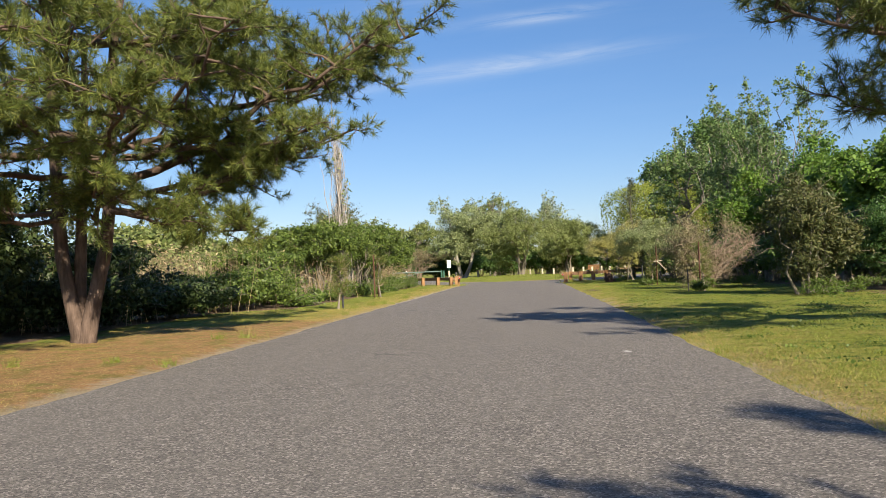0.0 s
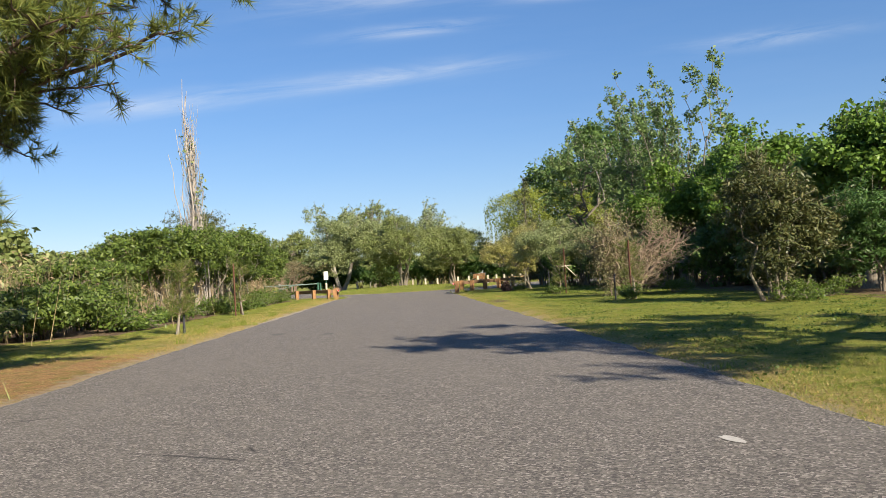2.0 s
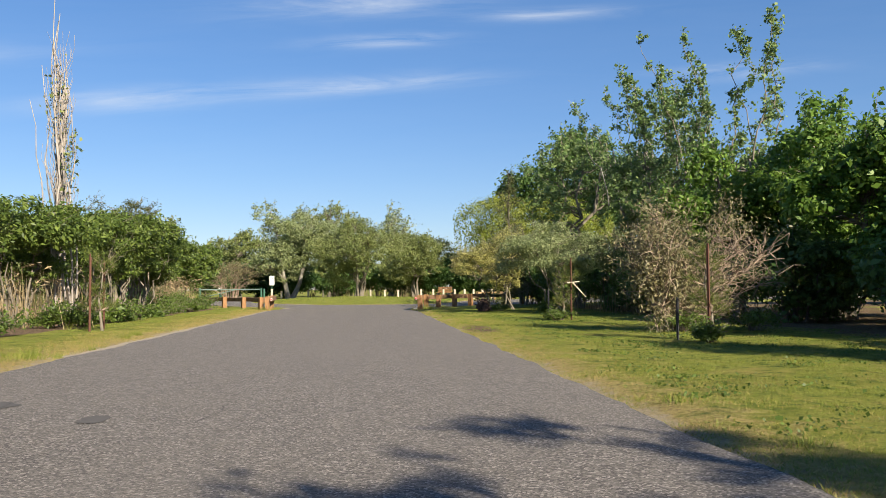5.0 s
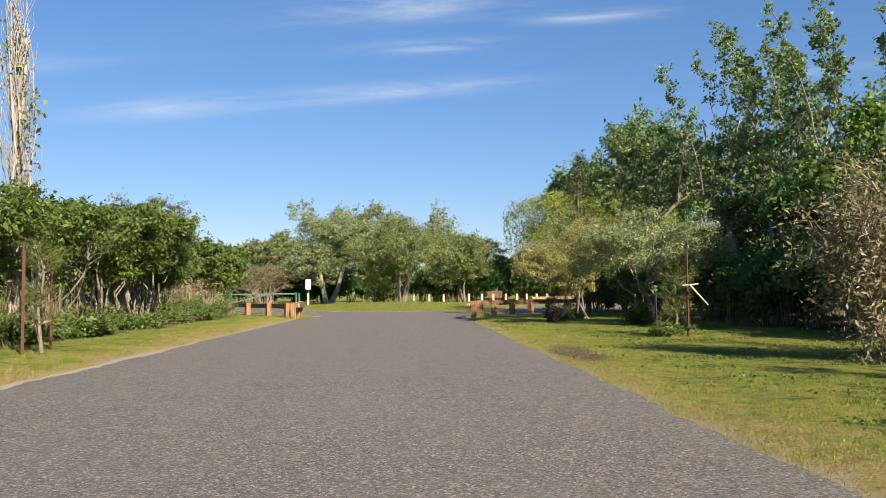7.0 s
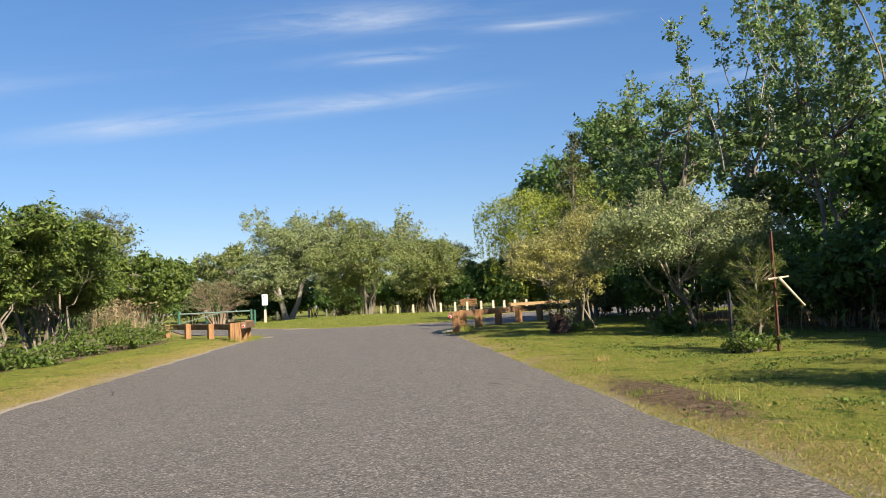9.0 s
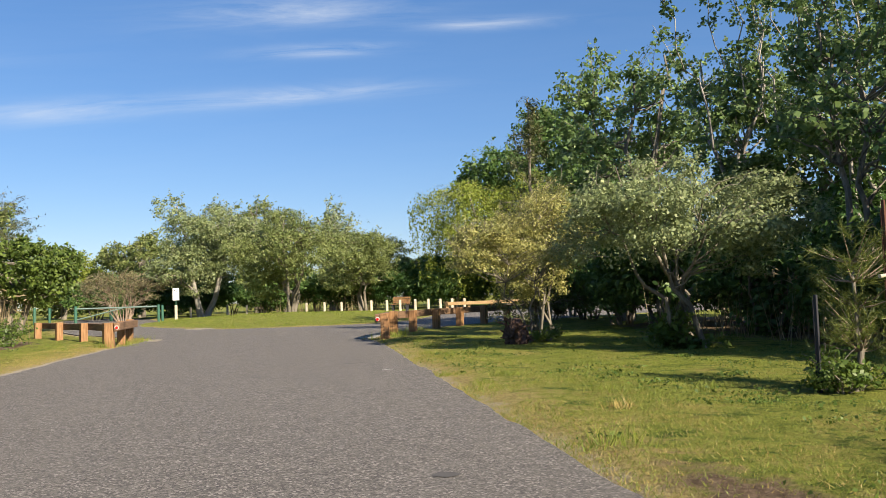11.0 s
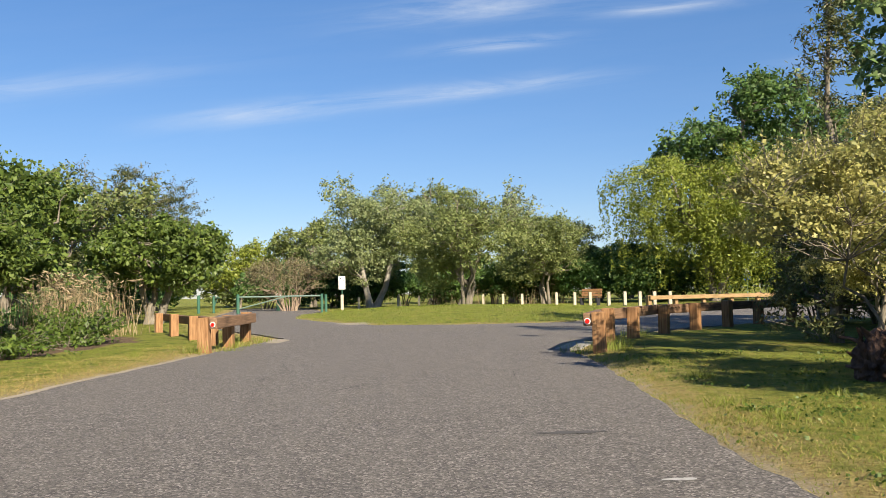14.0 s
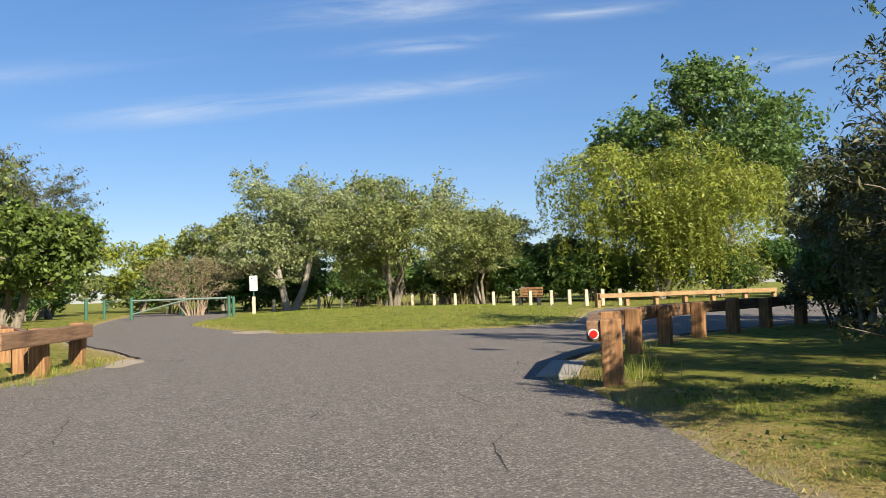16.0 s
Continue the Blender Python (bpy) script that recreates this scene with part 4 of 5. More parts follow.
# ---- staked saplings ----
def sapling(label, x, y, h, seed, stakes, lean=(0, 0), bushy=1.0):
    rng = np.random.default_rng(seed)
    ob = thing("sapling", x, y, zat(x, y), label, "tree", "staked saplings")
    P, R = stem(rng, (0, 0, -0.05), (lean[0], lean[1], h * 0.86), 0.035, 0.012, 7, 0.02)
    V, F = tubes([(P, R)], 8)
    part("trunk", smooth(np_mesh("trunk", V, F)), GREY_BARK, ob)
    tips, dirs, paths = [], [], []
    for _ in range(int(60 * bushy)):
        i = rng.integers(2, 7)
        a = rng.uniform(0, 6.28)
        v = np.array([math.cos(a), math.sin(a), rng.uniform(0.2, 1.0)])
        v /= np.linalg.norm(v)
        e = P[i] + v * rng.uniform(0.12, 0.42)
        paths.append((np.array([P[i], (P[i] + e) / 2 - (0, 0, 0.02), e]), np.array([0.008, 0.006, 0.003])))
        for _ in range(3):
            tips.append(e + rng.normal(0, 0.05, 3))
            dirs.append(v)
    V, F = tubes(paths, 4)
    part("branchwork", np_mesh("branchwork", V, F), TWIG, ob)
    part("crown", needles("crown", rng, np.array(tips), np.array(dirs), 22, 0.11, 0.006), NEEDLE, ob)
    for sx, sy, sh, mat in stakes:
        st = thing("tree_stake", x + sx, y + sy, zat(x + sx, y + sy), "thin rusty steel stake beside a sapling", "stake", "tree stakes")
        part("shaft", boxed((0.028, 0.028, sh + 0.15), (0, 0, (sh - 0.15) / 2), 20, 0.004), mat, st)
        part("flange", boxed((0.05, 0.008, sh * 0.96), (0, 0.02, sh * 0.47), 20, 0.001), mat, st)
    return ob


sapling("young pine sapling with thin leaning trunk", -2.9, 22.9, 1.5, 81, [(0.12, 0.15, 0.45, DARK)], (0.1, 0.05), 1.3)
sapling("scrawny young pine between two rusty stakes", -2.45, 33.3, 1.75, 82, [(-0.22, -0.25, 1.72, RUST), (-0.15, 0.9, 1.6, RUST)], (-0.1, 0.2), 1.2)
sapling("young pine sapling tied to tall rusty stake", 8.2, 25.75, 1.55, 83, [(-0.2, -0.25, 1.55, RUST), (-0.35, 0.5, 0.7, DARK)], (-0.1, 0.1), 0.9)
sapling("drooping young pine between rusty stakes", 8.85, 34.75, 1.3, 84, [(0.2, -0.2, 1.65, RUST), (-0.35, 0.05, 0.85, DARK)], (0.1, 0.1), 1.0)
broken = part("broken_branch", rod((9.02, 34.4, 1.02), (9.42, 34.45, 0.62), 0.022, 0.014), PALE_WOOD)
tagged(broken, "pale snapped branch hanging from the staked sapling", "branch")
tagged(part("broken_branch", rod((8.92, 34.5, 1.0), (9.3, 34.6, 1.03), 0.016, 0.012), PALE_WOOD), "pale snapped branch hanging from the staked sapling", "branch")


# ---- shrubs and trees on the mown side ----
rng = np.random.default_rng(91)
dry = thing("shrub", 8.85, 28.5, 0, "half-dead windswept bush with bare tangled brown twigs", "shrub")
tw, tips = [], []
for _ in range(40):
    fan = rng.uniform(0, 1)
    b = np.array([-0.9 + 3.1 * fan, rng.normal(0, 0.55), rng.uniform(1.5, 2.3) - 0.9 * fan * rng.random()])
    P = bend(rng, (rng.normal(0, 0.1), rng.normal(0, 0.1), -0.05), b, 7, 0.02, 0.05)
    tw.append((P, np.linspace(0.026, 0.006, 7)))
    for _ in range(20):
        i = rng.integers(2, 7)
        v = b / np.linalg.norm(b) * 0.5 + unit(rng, 1)[0]
        v /= np.linalg.norm(v)
        Q = bend(rng, P[i], P[i] + v * rng.uniform(0.25, 0.7), 4, 0.03, 0.06)
        tw.append((Q, np.linspace(0.010, 0.003, 4)))
        tips.append(Q[-1])
        tips.append(Q[2])
V, F = tubes(tw, 5)
part("branchwork", np_mesh("branchwork", V, F), TWIG, dry)
tips = np.array(tips)
side = (tips[:, 0] < 0.35) | (tips[:, 2] > 1.9)
pos = np.repeat(tips[side | (rng.random(len(tips)) < 0.08)], 20, 0)
part("crown", leaf_mesh("crown", rng, pos + rng.normal(0, 0.11, pos.shape), 0.07, 0.022), LEAF_RUST, dry, "browned needle-like leaves")

for k, (x, y, w, d, h, lf) in enumerate(((9.25, 20.9, 2.7, 2.7, 3.0, LEAF_CEDAR), (11.9, 21.0, 2.8, 2.8, 2.6, LEAF_COTTON), (13.0, 24.4, 2.6, 2.6, 2.4, LEAF_CEDAR))):
    shrub("feathery grey-green juniper with browned sprays", x, y, w, d, h, lf, 100 + k, 760, 30, 0.095, 0.14, z0=0.0, k=20, name="juniper", group="junipers", limbs=80, aspect=0.28, stems_n=5, inner=0.4)


def broadleaf(label, x, y, h, w, leaf, seed, clumps, per, size, spread, bark=GREY_BARK, z0=None, k=14, fork=3, r=0.16, lean=(0, 0), group="", name="tree", limbs=70, aspect=0.6, droop=0.0, lobe=(0.22, 0.38), limb_r=0.03, d=None, shoots=None, shoot=None):
    rng = np.random.default_rng(seed)
    st = []
    for _ in range(fork):
        a = rng.uniform(0, 6.28)
        q = rng.uniform(0.1, 0.3) * w
        st.append(stem(rng, (rng.normal(0, 0.1 * fork / 2), rng.normal(0, 0.1 * fork / 2), -0.08), (math.cos(a) * q + lean[0], math.sin(a) * q + lean[1], h * rng.uniform(0.7, 0.92)), r, r * 0.2, 9, 0.03))
    lobes = lobes_in(rng, w, d or w, z0 if z0 is not None else h * 0.3, h, k, lobe)
    lobes = [(a + lean[0] * 0.8, b + lean[1] * 0.8, *c) for a, b, *c in lobes]
    return plant(name, label, "tree", x, y, seed, st, lobes, leaf, bark, clumps, per, size, spread, limbs, limb_r, group, aspect=aspect, droop=droop, shoots=shoots or 150, shoot=shoot or 0.12 * h)


# the wood behind the lawn
W = "trees of the wood"
E = "bright green broadleaf tree at the wood's edge"
broadleaf(E, 15.6, 32.5, 5.6, 6.0, LEAF_BRIGHT, 201, 520, 46, 0.125, 0.26, z0=1.0, k=18, group=W, lobe=(0.2, 0.36))
broadleaf(E, 13.8, 34.8, 4.9, 4.0, LEAF_BRIGHT, 214, 400, 42, 0.115, 0.24, z0=1.2, k=16, group=W, lobe=(0.2, 0.36))
broadleaf(E, 14.2, 28.6, 4.8, 4.6, LEAF_BRIGHT, 202, 420, 46, 0.125, 0.24, z0=0.6, k=16, group=W, lobe=(0.2, 0.36))
broadleaf(E, 15.4, 24.6, 5.2, 5.2, LEAF_DEEP, 203, 420, 46, 0.125, 0.25, z0=0.6, k=16, group=W)
broadleaf(E, 12.8, 22.6, 4.1, 3.8, LEAF_BRIGHT, 215, 420, 42, 0.115, 0.24, z0=2.2, k=16, group=W, lobe=(0.2, 0.36))
broadleaf("dark green tree deep in the wood", 14.8, 37.2, 4.4, 4.6, LEAF_DEEP, 204, 430, 34, 0.15, 0.26, z0=0.8, k=18, group=W)


def poplar_of_wood(x, y, h, full, w, seed, bark, wands, clumps):
    """A poplar with a dense lower crown and long loose wands of leaf bunches above it."""
    rng = np.random.default_rng(seed)
    st = [stem(rng, (rng.normal(0, 0.25), rng.normal(0, 0.25), -0.08), (rng.normal(0, 0.16 * w), rng.normal(0, 0.16 * w), full * rng.uniform(0.85, 1.0)), 0.085, 0.03, 9, 0.02) for _ in range(3)]
    lobes = lobes_in(rng, w, w, full * 0.42, full, 13, (0.2, 0.36))
    ob = plant("poplar_tree", "tall poplar with pale stem and loose leafy wands", "tree", x, y, seed, st, lobes, LEAF_POPLAR, bark, clumps, 30, 0.11, 0.24, 80, 0.03, W, aspect=0.75, shoots=60, shoot=0.8)
    paths, tips = [], []
    for _ in range(wands):
        a = np.array([rng.normal(0, 0.2 * w), rng.normal(0, 0.2 * w), full * rng.uniform(0.6, 0.92)])
        b = np.array([a[0] * 1.5 + rng.normal(0.1, 0.4), a[1] * 1.4 + rng.normal(0, 0.3), h * rng.uniform(0.8, 1.0)])
        P = bend(rng, a, b, 10, 0.0, 0.022)
        P[:, 0] -= 0.5 * np.linspace(0, 1, 10) ** 3
        paths.append((P, np.linspace(0.028, 0.006, 10)))
        for k in range(26):
            u = rng.uniform(0.2, 1.0) * 9
            i = min(int(u), 8)
            q = P[i] + (P[i + 1] - P[i]) * (u - i)
            v = unit(rng, 1)[0] * np.array([1, 1, 0.4]) + np.array([0.1, 0, 0.35])
            e = q + v * rng.uniform(0.15, 0.55) * (1.25 - 0.08 * u)
            paths.append((np.array([q, (q + e) / 2, e]), np.array([0.008, 0.006, 0.003])))
            tips += [e, e + (q - e) * 0.35]
    V, F = tubes(paths, 5)
    part("branchwork", np_mesh("branchwork", V, F), bark, ob)
    pos = np.repeat(np.array(tips), 9, 0)
    part("crown", leaf_mesh("crown", rng, pos + rng.normal(0, 0.075, pos.shape), 0.105, 0.08), LEAF_POPLAR, ob, "loose bunches of dark green leaves")
    return ob


poplar_of_wood(15.2, 41.4, 9.2, 5.8, 4.0, 205, GREY_BARK, 7, 95)
poplar_of_wood(16.2, 38.4, 9.6, 5.6, 4.2, 206, GREY_BARK, 7, 120)
poplar_of_wood(17.6, 43.8, 10.4, 6.4, 4.4, 207, PALE_BARK, 9, 150)
poplar_of_wood(16.8, 47.0, 10.0, 7.0, 4.4, 208, PALE_BARK, 8, 300)
broadleaf("tall loose-crowned green tree near the guard rail", 15.7, 51.8, 9.0, 6.4, LEAF_POPLAR, 209, 360, 26, 0.15, 0.24, z0=2.0, k=22, group=W, lobe=(0.16, 0.3), shoots=120, shoot=1.2)
broadleaf("dark green tree deep in the wood", 19.0, 47.0, 5.6, 6.5, LEAF_DEEP, 210, 300, 22, 0.18, 0.3, z0=0.5, k=18, group=W)
broadleaf("dark green tree deep in the wood", 20.0, 38.0, 5.6, 7.0, LEAF_DEEP, 211, 300, 22, 0.18, 0.3, z0=0.5, k=18, group=W)
broadleaf("dark green tree deep in the wood", 20.5, 29.0, 7.0, 7.0, LEAF_DEEP, 212, 300, 22, 0.18, 0.3, z0=0.5, k=18, group=W)
broadleaf("dark green tree deep in the wood", 17.0, 18.0, 6.5, 6.0, LEAF_DEEP, 213, 300, 26, 0.18, 0.3, z0=0.5, k=16, group=W)
for k, (x, y, h) in enumerate(((13.2, 25.6, 2.2), (13.6, 31.4, 2.2), (13.2, 35.0, 2.2), (13.4, 39.0, 2.3), (13.6, 42.6, 2.4), (13.8, 46.2, 2.6), (14.2, 49.4, 2.8), (15.4, 54.0, 2.6),
                                (16.8, 34, 3.2), (17.2, 40.5, 3.2), (17.4, 44.6, 3.4), (17.4, 49.0, 3.4), (18.5, 54, 3.0), (16.8, 28.5, 3.0))):
    shrub("dark leafy undergrowth in the wood's shade", x, y, 3.8, 4.2, h, LEAF_DEEP if k < 8 else LEAF_COTTON, 230 + k, 320, 26, 0.14, 0.24, z0=0.0, k=14, group="undergrowth", limbs=30)

broadleaf("small many-stemmed tree with silvery olive leaves", 10.6, 40.4, 3.1, 4.5, LEAF_SILVER, 241, 420, 84, 0.055, 0.19, GREY_BARK, z0=0.95, k=20, lobe=(0.2, 0.34), fork=5, r=0.05, limb_r=0.018, group="small lawn trees")
broadleaf("small tree with yellow-green blossoming crown", 9.2, 43.7, 2.4, 3.1, LEAF_GOLD, 242, 230, 66, 0.045, 0.13, GREY_BARK, z0=1.0, k=14, lean=(-0.25, 0), fork=2, r=0.024, limb_r=0.010, lobe=(0.16, 0.3), shoots=160, shoot=0.4, group="small lawn trees")
broadleaf("small tree with yellow-green blossoming crown", 10.6, 46.0, 3.4, 3.2, LEAF_GOLD, 243, 420, 74, 0.045, 0.15, GREY_BARK, z0=0.6, k=18, fork=4, r=0.032, limb_r=0.012, group="small lawn trees")
shrub("small leafy bush round the tree's foot", 10.5, 40.1, 0.9, 0.8, 0.28, WEED, 244, 60, 14, 0.10, 0.10, z0=0.0, k=6, stems_n=4, limbs=8)

rng = np.random.default_rng(95)
stump = thing("tree_stump", 8.8, 43.25, 0.0, "jagged dark brown uprooted stump beside small tree", "stump")
bm = bmesh.new()
bmesh.ops.create_icosphere(bm, subdivisions=4, radius=0.22)
for v in bm.verts:
    q = v.co * 5.0
    v.co *= 0.85 + 0.5 * noise.noise(q) + 0.5 * (0.5 - abs(noise.noise(q * 2.2))) + 0.16 * noise.noise(q * 8)
    v.co.z = v.co.z * 1.35 + 0.18
    v.co.x += 0.15 * v.co.z
part("core", bm, ROCK, stump)
for k in range(20):
    a = rng.uniform(0, 6.28)
    up = rng.uniform(0.0, 1.0)
    r = rng.uniform(0.18, 0.36)
    P = bend(rng, (rng.normal(0, 0.05), rng.normal(0, 0.05), 0.12 + 0.1 * up), (math.cos(a) * r, math.sin(a) * r, max(0.02, 0.05 + up * 0.5)), 6, 0.02, 0.06)
    V, F = tubes([(P, np.linspace(0.055, 0.012, 6) * rng.uniform(0.6, 1.2))], 7)
    part("root", np_mesh("root", V, F), ROCK, stump)


def cedar(label, x, y, h, w, seed):
    rng = np.random.default_rng(seed)
    lobes = []
    for k in range(26):
        z = h * (0.08 + 0.9 * k / 26)
        r = w / 2 * (1 - (z / h) ** 1.4) + 0.12
        a = rng.uniform(0, 6.28)
        lobes.append((math.cos(a) * r * 0.5, math.sin(a) * r * 0.5, z, r * 0.65, r * 0.65, 0.38))
    return plant("cedar_tree", label, "tree", x, y, seed, [stem(rng, (0, 0, -0.1), (0.05, 0, h * 0.97), 0.10, 0.015, 9, 0.01)], lobes, LEAF_CEDAR, GREY_BARK, 420, 34, 0.085, 0.13, 120, 0.015, aspect=0.28, inner=0.3)


cedar("dark slender red cedar with spiky top", 11.3, 48.6, 6.2, 2.4, 251)
shrub("dark dense juniper at the guard rail's end", 13.2, 52.4, 3.6, 3.4, 3.4, LEAF_CEDAR, 252, 460, 36, 0.10, 0.16, z0=0.1, k=18, name="juniper", group="junipers", limbs=60, aspect=0.3, stems_n=5, inner=0.4)
shrub("dark dense juniper at the guard rail's end", 16.6, 58.0, 3.0, 3.0, 2.8, LEAF_CEDAR, 253, 360, 34, 0.10, 0.16, z0=0.1, k=14, name="juniper", group="junipers", limbs=50, aspect=0.3, stems_n=5, inner=0.4)

shrub("low dark juniper spreading over the guard rail's end", 14.5, 55.3, 2.5, 2.2, 1.7, LEAF_CEDAR, 254, 300, 34, 0.09, 0.15, z0=0.0, k=12, name="juniper", group="junipers", limbs=40, aspect=0.3, stems_n=5, inner=0.4)

# ---- beyond the junction ----
I = "trees behind the island"
broadleaf("grey-green windblown tree with two sunlit trunks", 2.6, 91.5, 9.2, 11.6, LEAF_SILVER, 301, 900, 50, 0.145, 0.40, PALE_BARK, z0=1.2, k=22, fork=2, r=0.24, group=I, lean=(-0.5, 0), lobe=(0.2, 0.36))
broadleaf("low spreading tree with dark gnarled trunk on island", 8.4, 83.6, 7.3, 9.8, LEAF_OLIVE, 302, 780, 52, 0.125, 0.36, GREY_BARK, z0=1.0, k=24, fork=6, r=0.13, group=I)
broadleaf("grey-green windblown tree behind the bollards", 14.6, 93.5, 7.0, 9.0, LEAF_OLIVE, 303, 700, 40, 0.14, 0.32, GREY_BARK, z0=0.6, k=20, fork=4, r=0.12, group=I)
broadleaf("taller grey-green tree with feathery leaning top", 13.6, 103.0, 9.8, 3.8, LEAF_SILVER, 304, 240, 26, 0.20, 0.40, GREY_BARK, z0=2.0, k=16, fork=3, r=0.18, group=I, lean=(0.7, 0), shoots=160, shoot=1.8)
broadleaf("grey-green windblown tree behind the bollards", -2.6, 103, 7.4, 8.0, LEAF_OLIVE, 305, 360, 26, 0.22, 0.38, GREY_BARK, z0=1.4, k=18, fork=3, r=0.16, group=I)
broadleaf("grey-green windblown tree behind the bollards", 7.0, 106, 10.6, 10.0, LEAF_OLIVE, 306, 380, 26, 0.22, 0.40, GREY_BARK, z0=1.4, k=20, fork=3, r=0.16, group=I)
broadleaf("grey-green windblown tree behind the bollards", 19.5, 98, 5.0, 8.0, LEAF_DEEP, 307, 380, 26, 0.2, 0.36, GREY_BARK, z0=0.6, k=18, fork=3, r=0.12, group=I)


def willow(label, x, y, h, w, seed):
    rng = np.random.default_rng(seed)
    st = [stem(rng, (0, 0, -0.1), (dx, dy, h * 0.82), 0.28, 0.06, 9, 0.03) for dx, dy in ((-2.6, 0.3), (0.3, 0.5), (2.4, -0.4))]
    lobes = lobes_in(rng, w, w, h * 0.30, h, 30, (0.24, 0.38))
    ob = plant("willow_tree", label, "tree", x, y, seed, st, lobes, LEAF_WILLOW, GREY_BARK, 760, 44, 0.22, 0.5, 70, 0.05, aspect=0.36, droop=0.3)
    C, _ = clumps_on(rng, lobes, 1700, 0.8)
    C = C[C[:, 2] < h * 0.74]
    per = 34
    s = rng.uniform(0, 1, (len(C), per))
    drop = rng.uniform(1.6, 5.4, (len(C), 1))
    pos = np.stack([C[:, None, 0] + rng.normal(0, 0.07, s.shape) + 0.25 * s, C[:, None, 1] + rng.normal(0, 0.07, s.shape), C[:, None, 2] - s * drop], -1).reshape(-1, 3)
    pos = pos[pos[:, 2] > 0.5]
    part("hanging_foliage", leaf_mesh("hanging_foliage", rng, pos, 0.22, 0.065, np.array([0, 0, -0.4])), LEAF_WILLOW, ob, "long drooping yellow-green shoots")
    return ob


willow("large willow with drooping yellow-green shoots", 25.0, 89.0, 10.6, 14.6, 311)
broadleaf("tall dark green cottonwood towering behind the willow", 35.2, 101.0, 18.0, 19.0, LEAF_DEEP, 312, 850, 42, 0.32, 0.75, GREY_BARK, z0=4.0, k=26, fork=3, r=0.4, name="cottonwood_tree")
broadleaf("pale green tree beside the cottonwood", 38.0, 92.0, 9.0, 9.0, LEAF_SILVER, 313, 300, 24, 0.26, 0.45, GREY_BARK, z0=1.0, k=16, fork=3, r=0.2)

shrub("leafless brown bush beside the gate", -2.6, 88.6, 6.6, 4.0, 3.5, LEAF_RUST, 321, 420, 7, 0.10, 0.3, TWIG, 20, 0.4, 18, limbs=400, limb_r=0.02, shoots=420, shoot=0.8)
G = "trees past the gate"
broadleaf("yellow-green bushy tree past the gate", -9.5, 108, 6.2, 9.0, LEAF_WILLOW, 322, 380, 26, 0.22, 0.4, GREY_BARK, z0=0.6, k=18, group=G)
broadleaf("yellow-green bushy tree past the gate", -14.5, 101, 6.0, 8.0, LEAF_OLIVE, 323, 340, 26, 0.22, 0.4, GREY_BARK, z0=0.4, k=18, group=G)
broadleaf("dark green scrubby pine beside the gate drive", -10.2, 78.0, 8.2, 6.4, LEAF_CEDAR, 324, 460, 36, 0.17, 0.22, GREY_BARK, z0=0.6, k=18, fork=2, group=G, aspect=0.25)
broadleaf("dark scrubby pine past the gate", -11.5, 92, 8.6, 7.4, LEAF_CEDAR, 329, 520, 34, 0.17, 0.24, GREY_BARK, z0=0.5, k=20, fork=2, group=G, aspect=0.25)
broadleaf("olive bushy tree behind the short guard rail", -8.2, 68.0, 6.0, 7.0, LEAF_OLIVE, 325, 460, 32, 0.17, 0.28, GREY_BARK, z0=0.5, k=18, group=G)
broadleaf("olive bushy tree behind the short guard rail", -4.6, 66.5, 3.9, 5.2, LEAF_SUMAC, 316, 480, 34, 0.15, 0.26, GREY_BARK, z0=0.8, k=16, group=G)
broadleaf("green sumac tree behind the short guard rail", -6.8, 60.5, 4.9, 5.2, LEAF_SUMAC, 326, 460, 30, 0.16, 0.24, GREY_BARK, z0=1.0, k=18, group=G)
broadleaf("green sumac tree behind the short guard rail", -9.2, 56.5, 4.2, 5.6, LEAF_BRIGHT, 327, 420, 30, 0.16, 0.26, GREY_BARK, z0=0.8, k=18, group=G)
broadleaf("olive bushy tree behind the short guard rail", -14, 66, 4.8, 8.0, LEAF_OLIVE, 328, 340, 28, 0.2, 0.34, GREY_BARK, z0=0.4, k=16, group=G)

for k, (x, y, w) in enumerate(((-5.5, 97.5, 5), (-0.5, 96.5, 6), (4.5, 97, 6), (9.0, 95.5, 6), (13.5, 97, 6), (18.0, 93.5, 6), (21.5, 91.5, 6), (30, 91.5, 7), (35, 86, 7), (42, 84, 7), (-11.5, 88, 6), (-13.5, 82, 6), (24, 97, 7), (29, 97, 7), (2.2, 98.5, 5), (7.0, 95.5, 5), (11.4, 96.5, 5), (-3.2, 96.0, 4), (16.2, 96.5, 5), (31.5, 84.5, 5))):
    shrub("dense green thicket behind the bollards", x, y, w, 3.6, 3.6, (LEAF_DEEP, LEAF_COTTON, LEAF_COTTON)[k % 3], 330 + k, 300, 30, 0.20, 0.30, z0=0.0, k=16, group="thicket", limbs=40)

for k, (x, y, w, h) in enumerate(((8.7, 28.0, 1.3, 0.4), (8.0, 25.5, 0.5, 0.3), (8.7, 34.7, 0.8, 0.35), (9.5, 43.6, 0.9, 0.25), (10.4, 28.2, 1.4, 0.5), (9.4, 20.0, 1.6, 0.4), (10.2, 20.6, 1.4, 0.5))):
    shrub("low leafy weeds round the foot of a bush", x, y, w, w, h, WEED, 360 + k, 90, 16, 0.05, 0.08, z0=0.0, k=6, name="weed_patch", group="weeds on the lawn", limbs=8, stems_n=4, shoots=20, shoot=0.2)["category"] = "weeds"

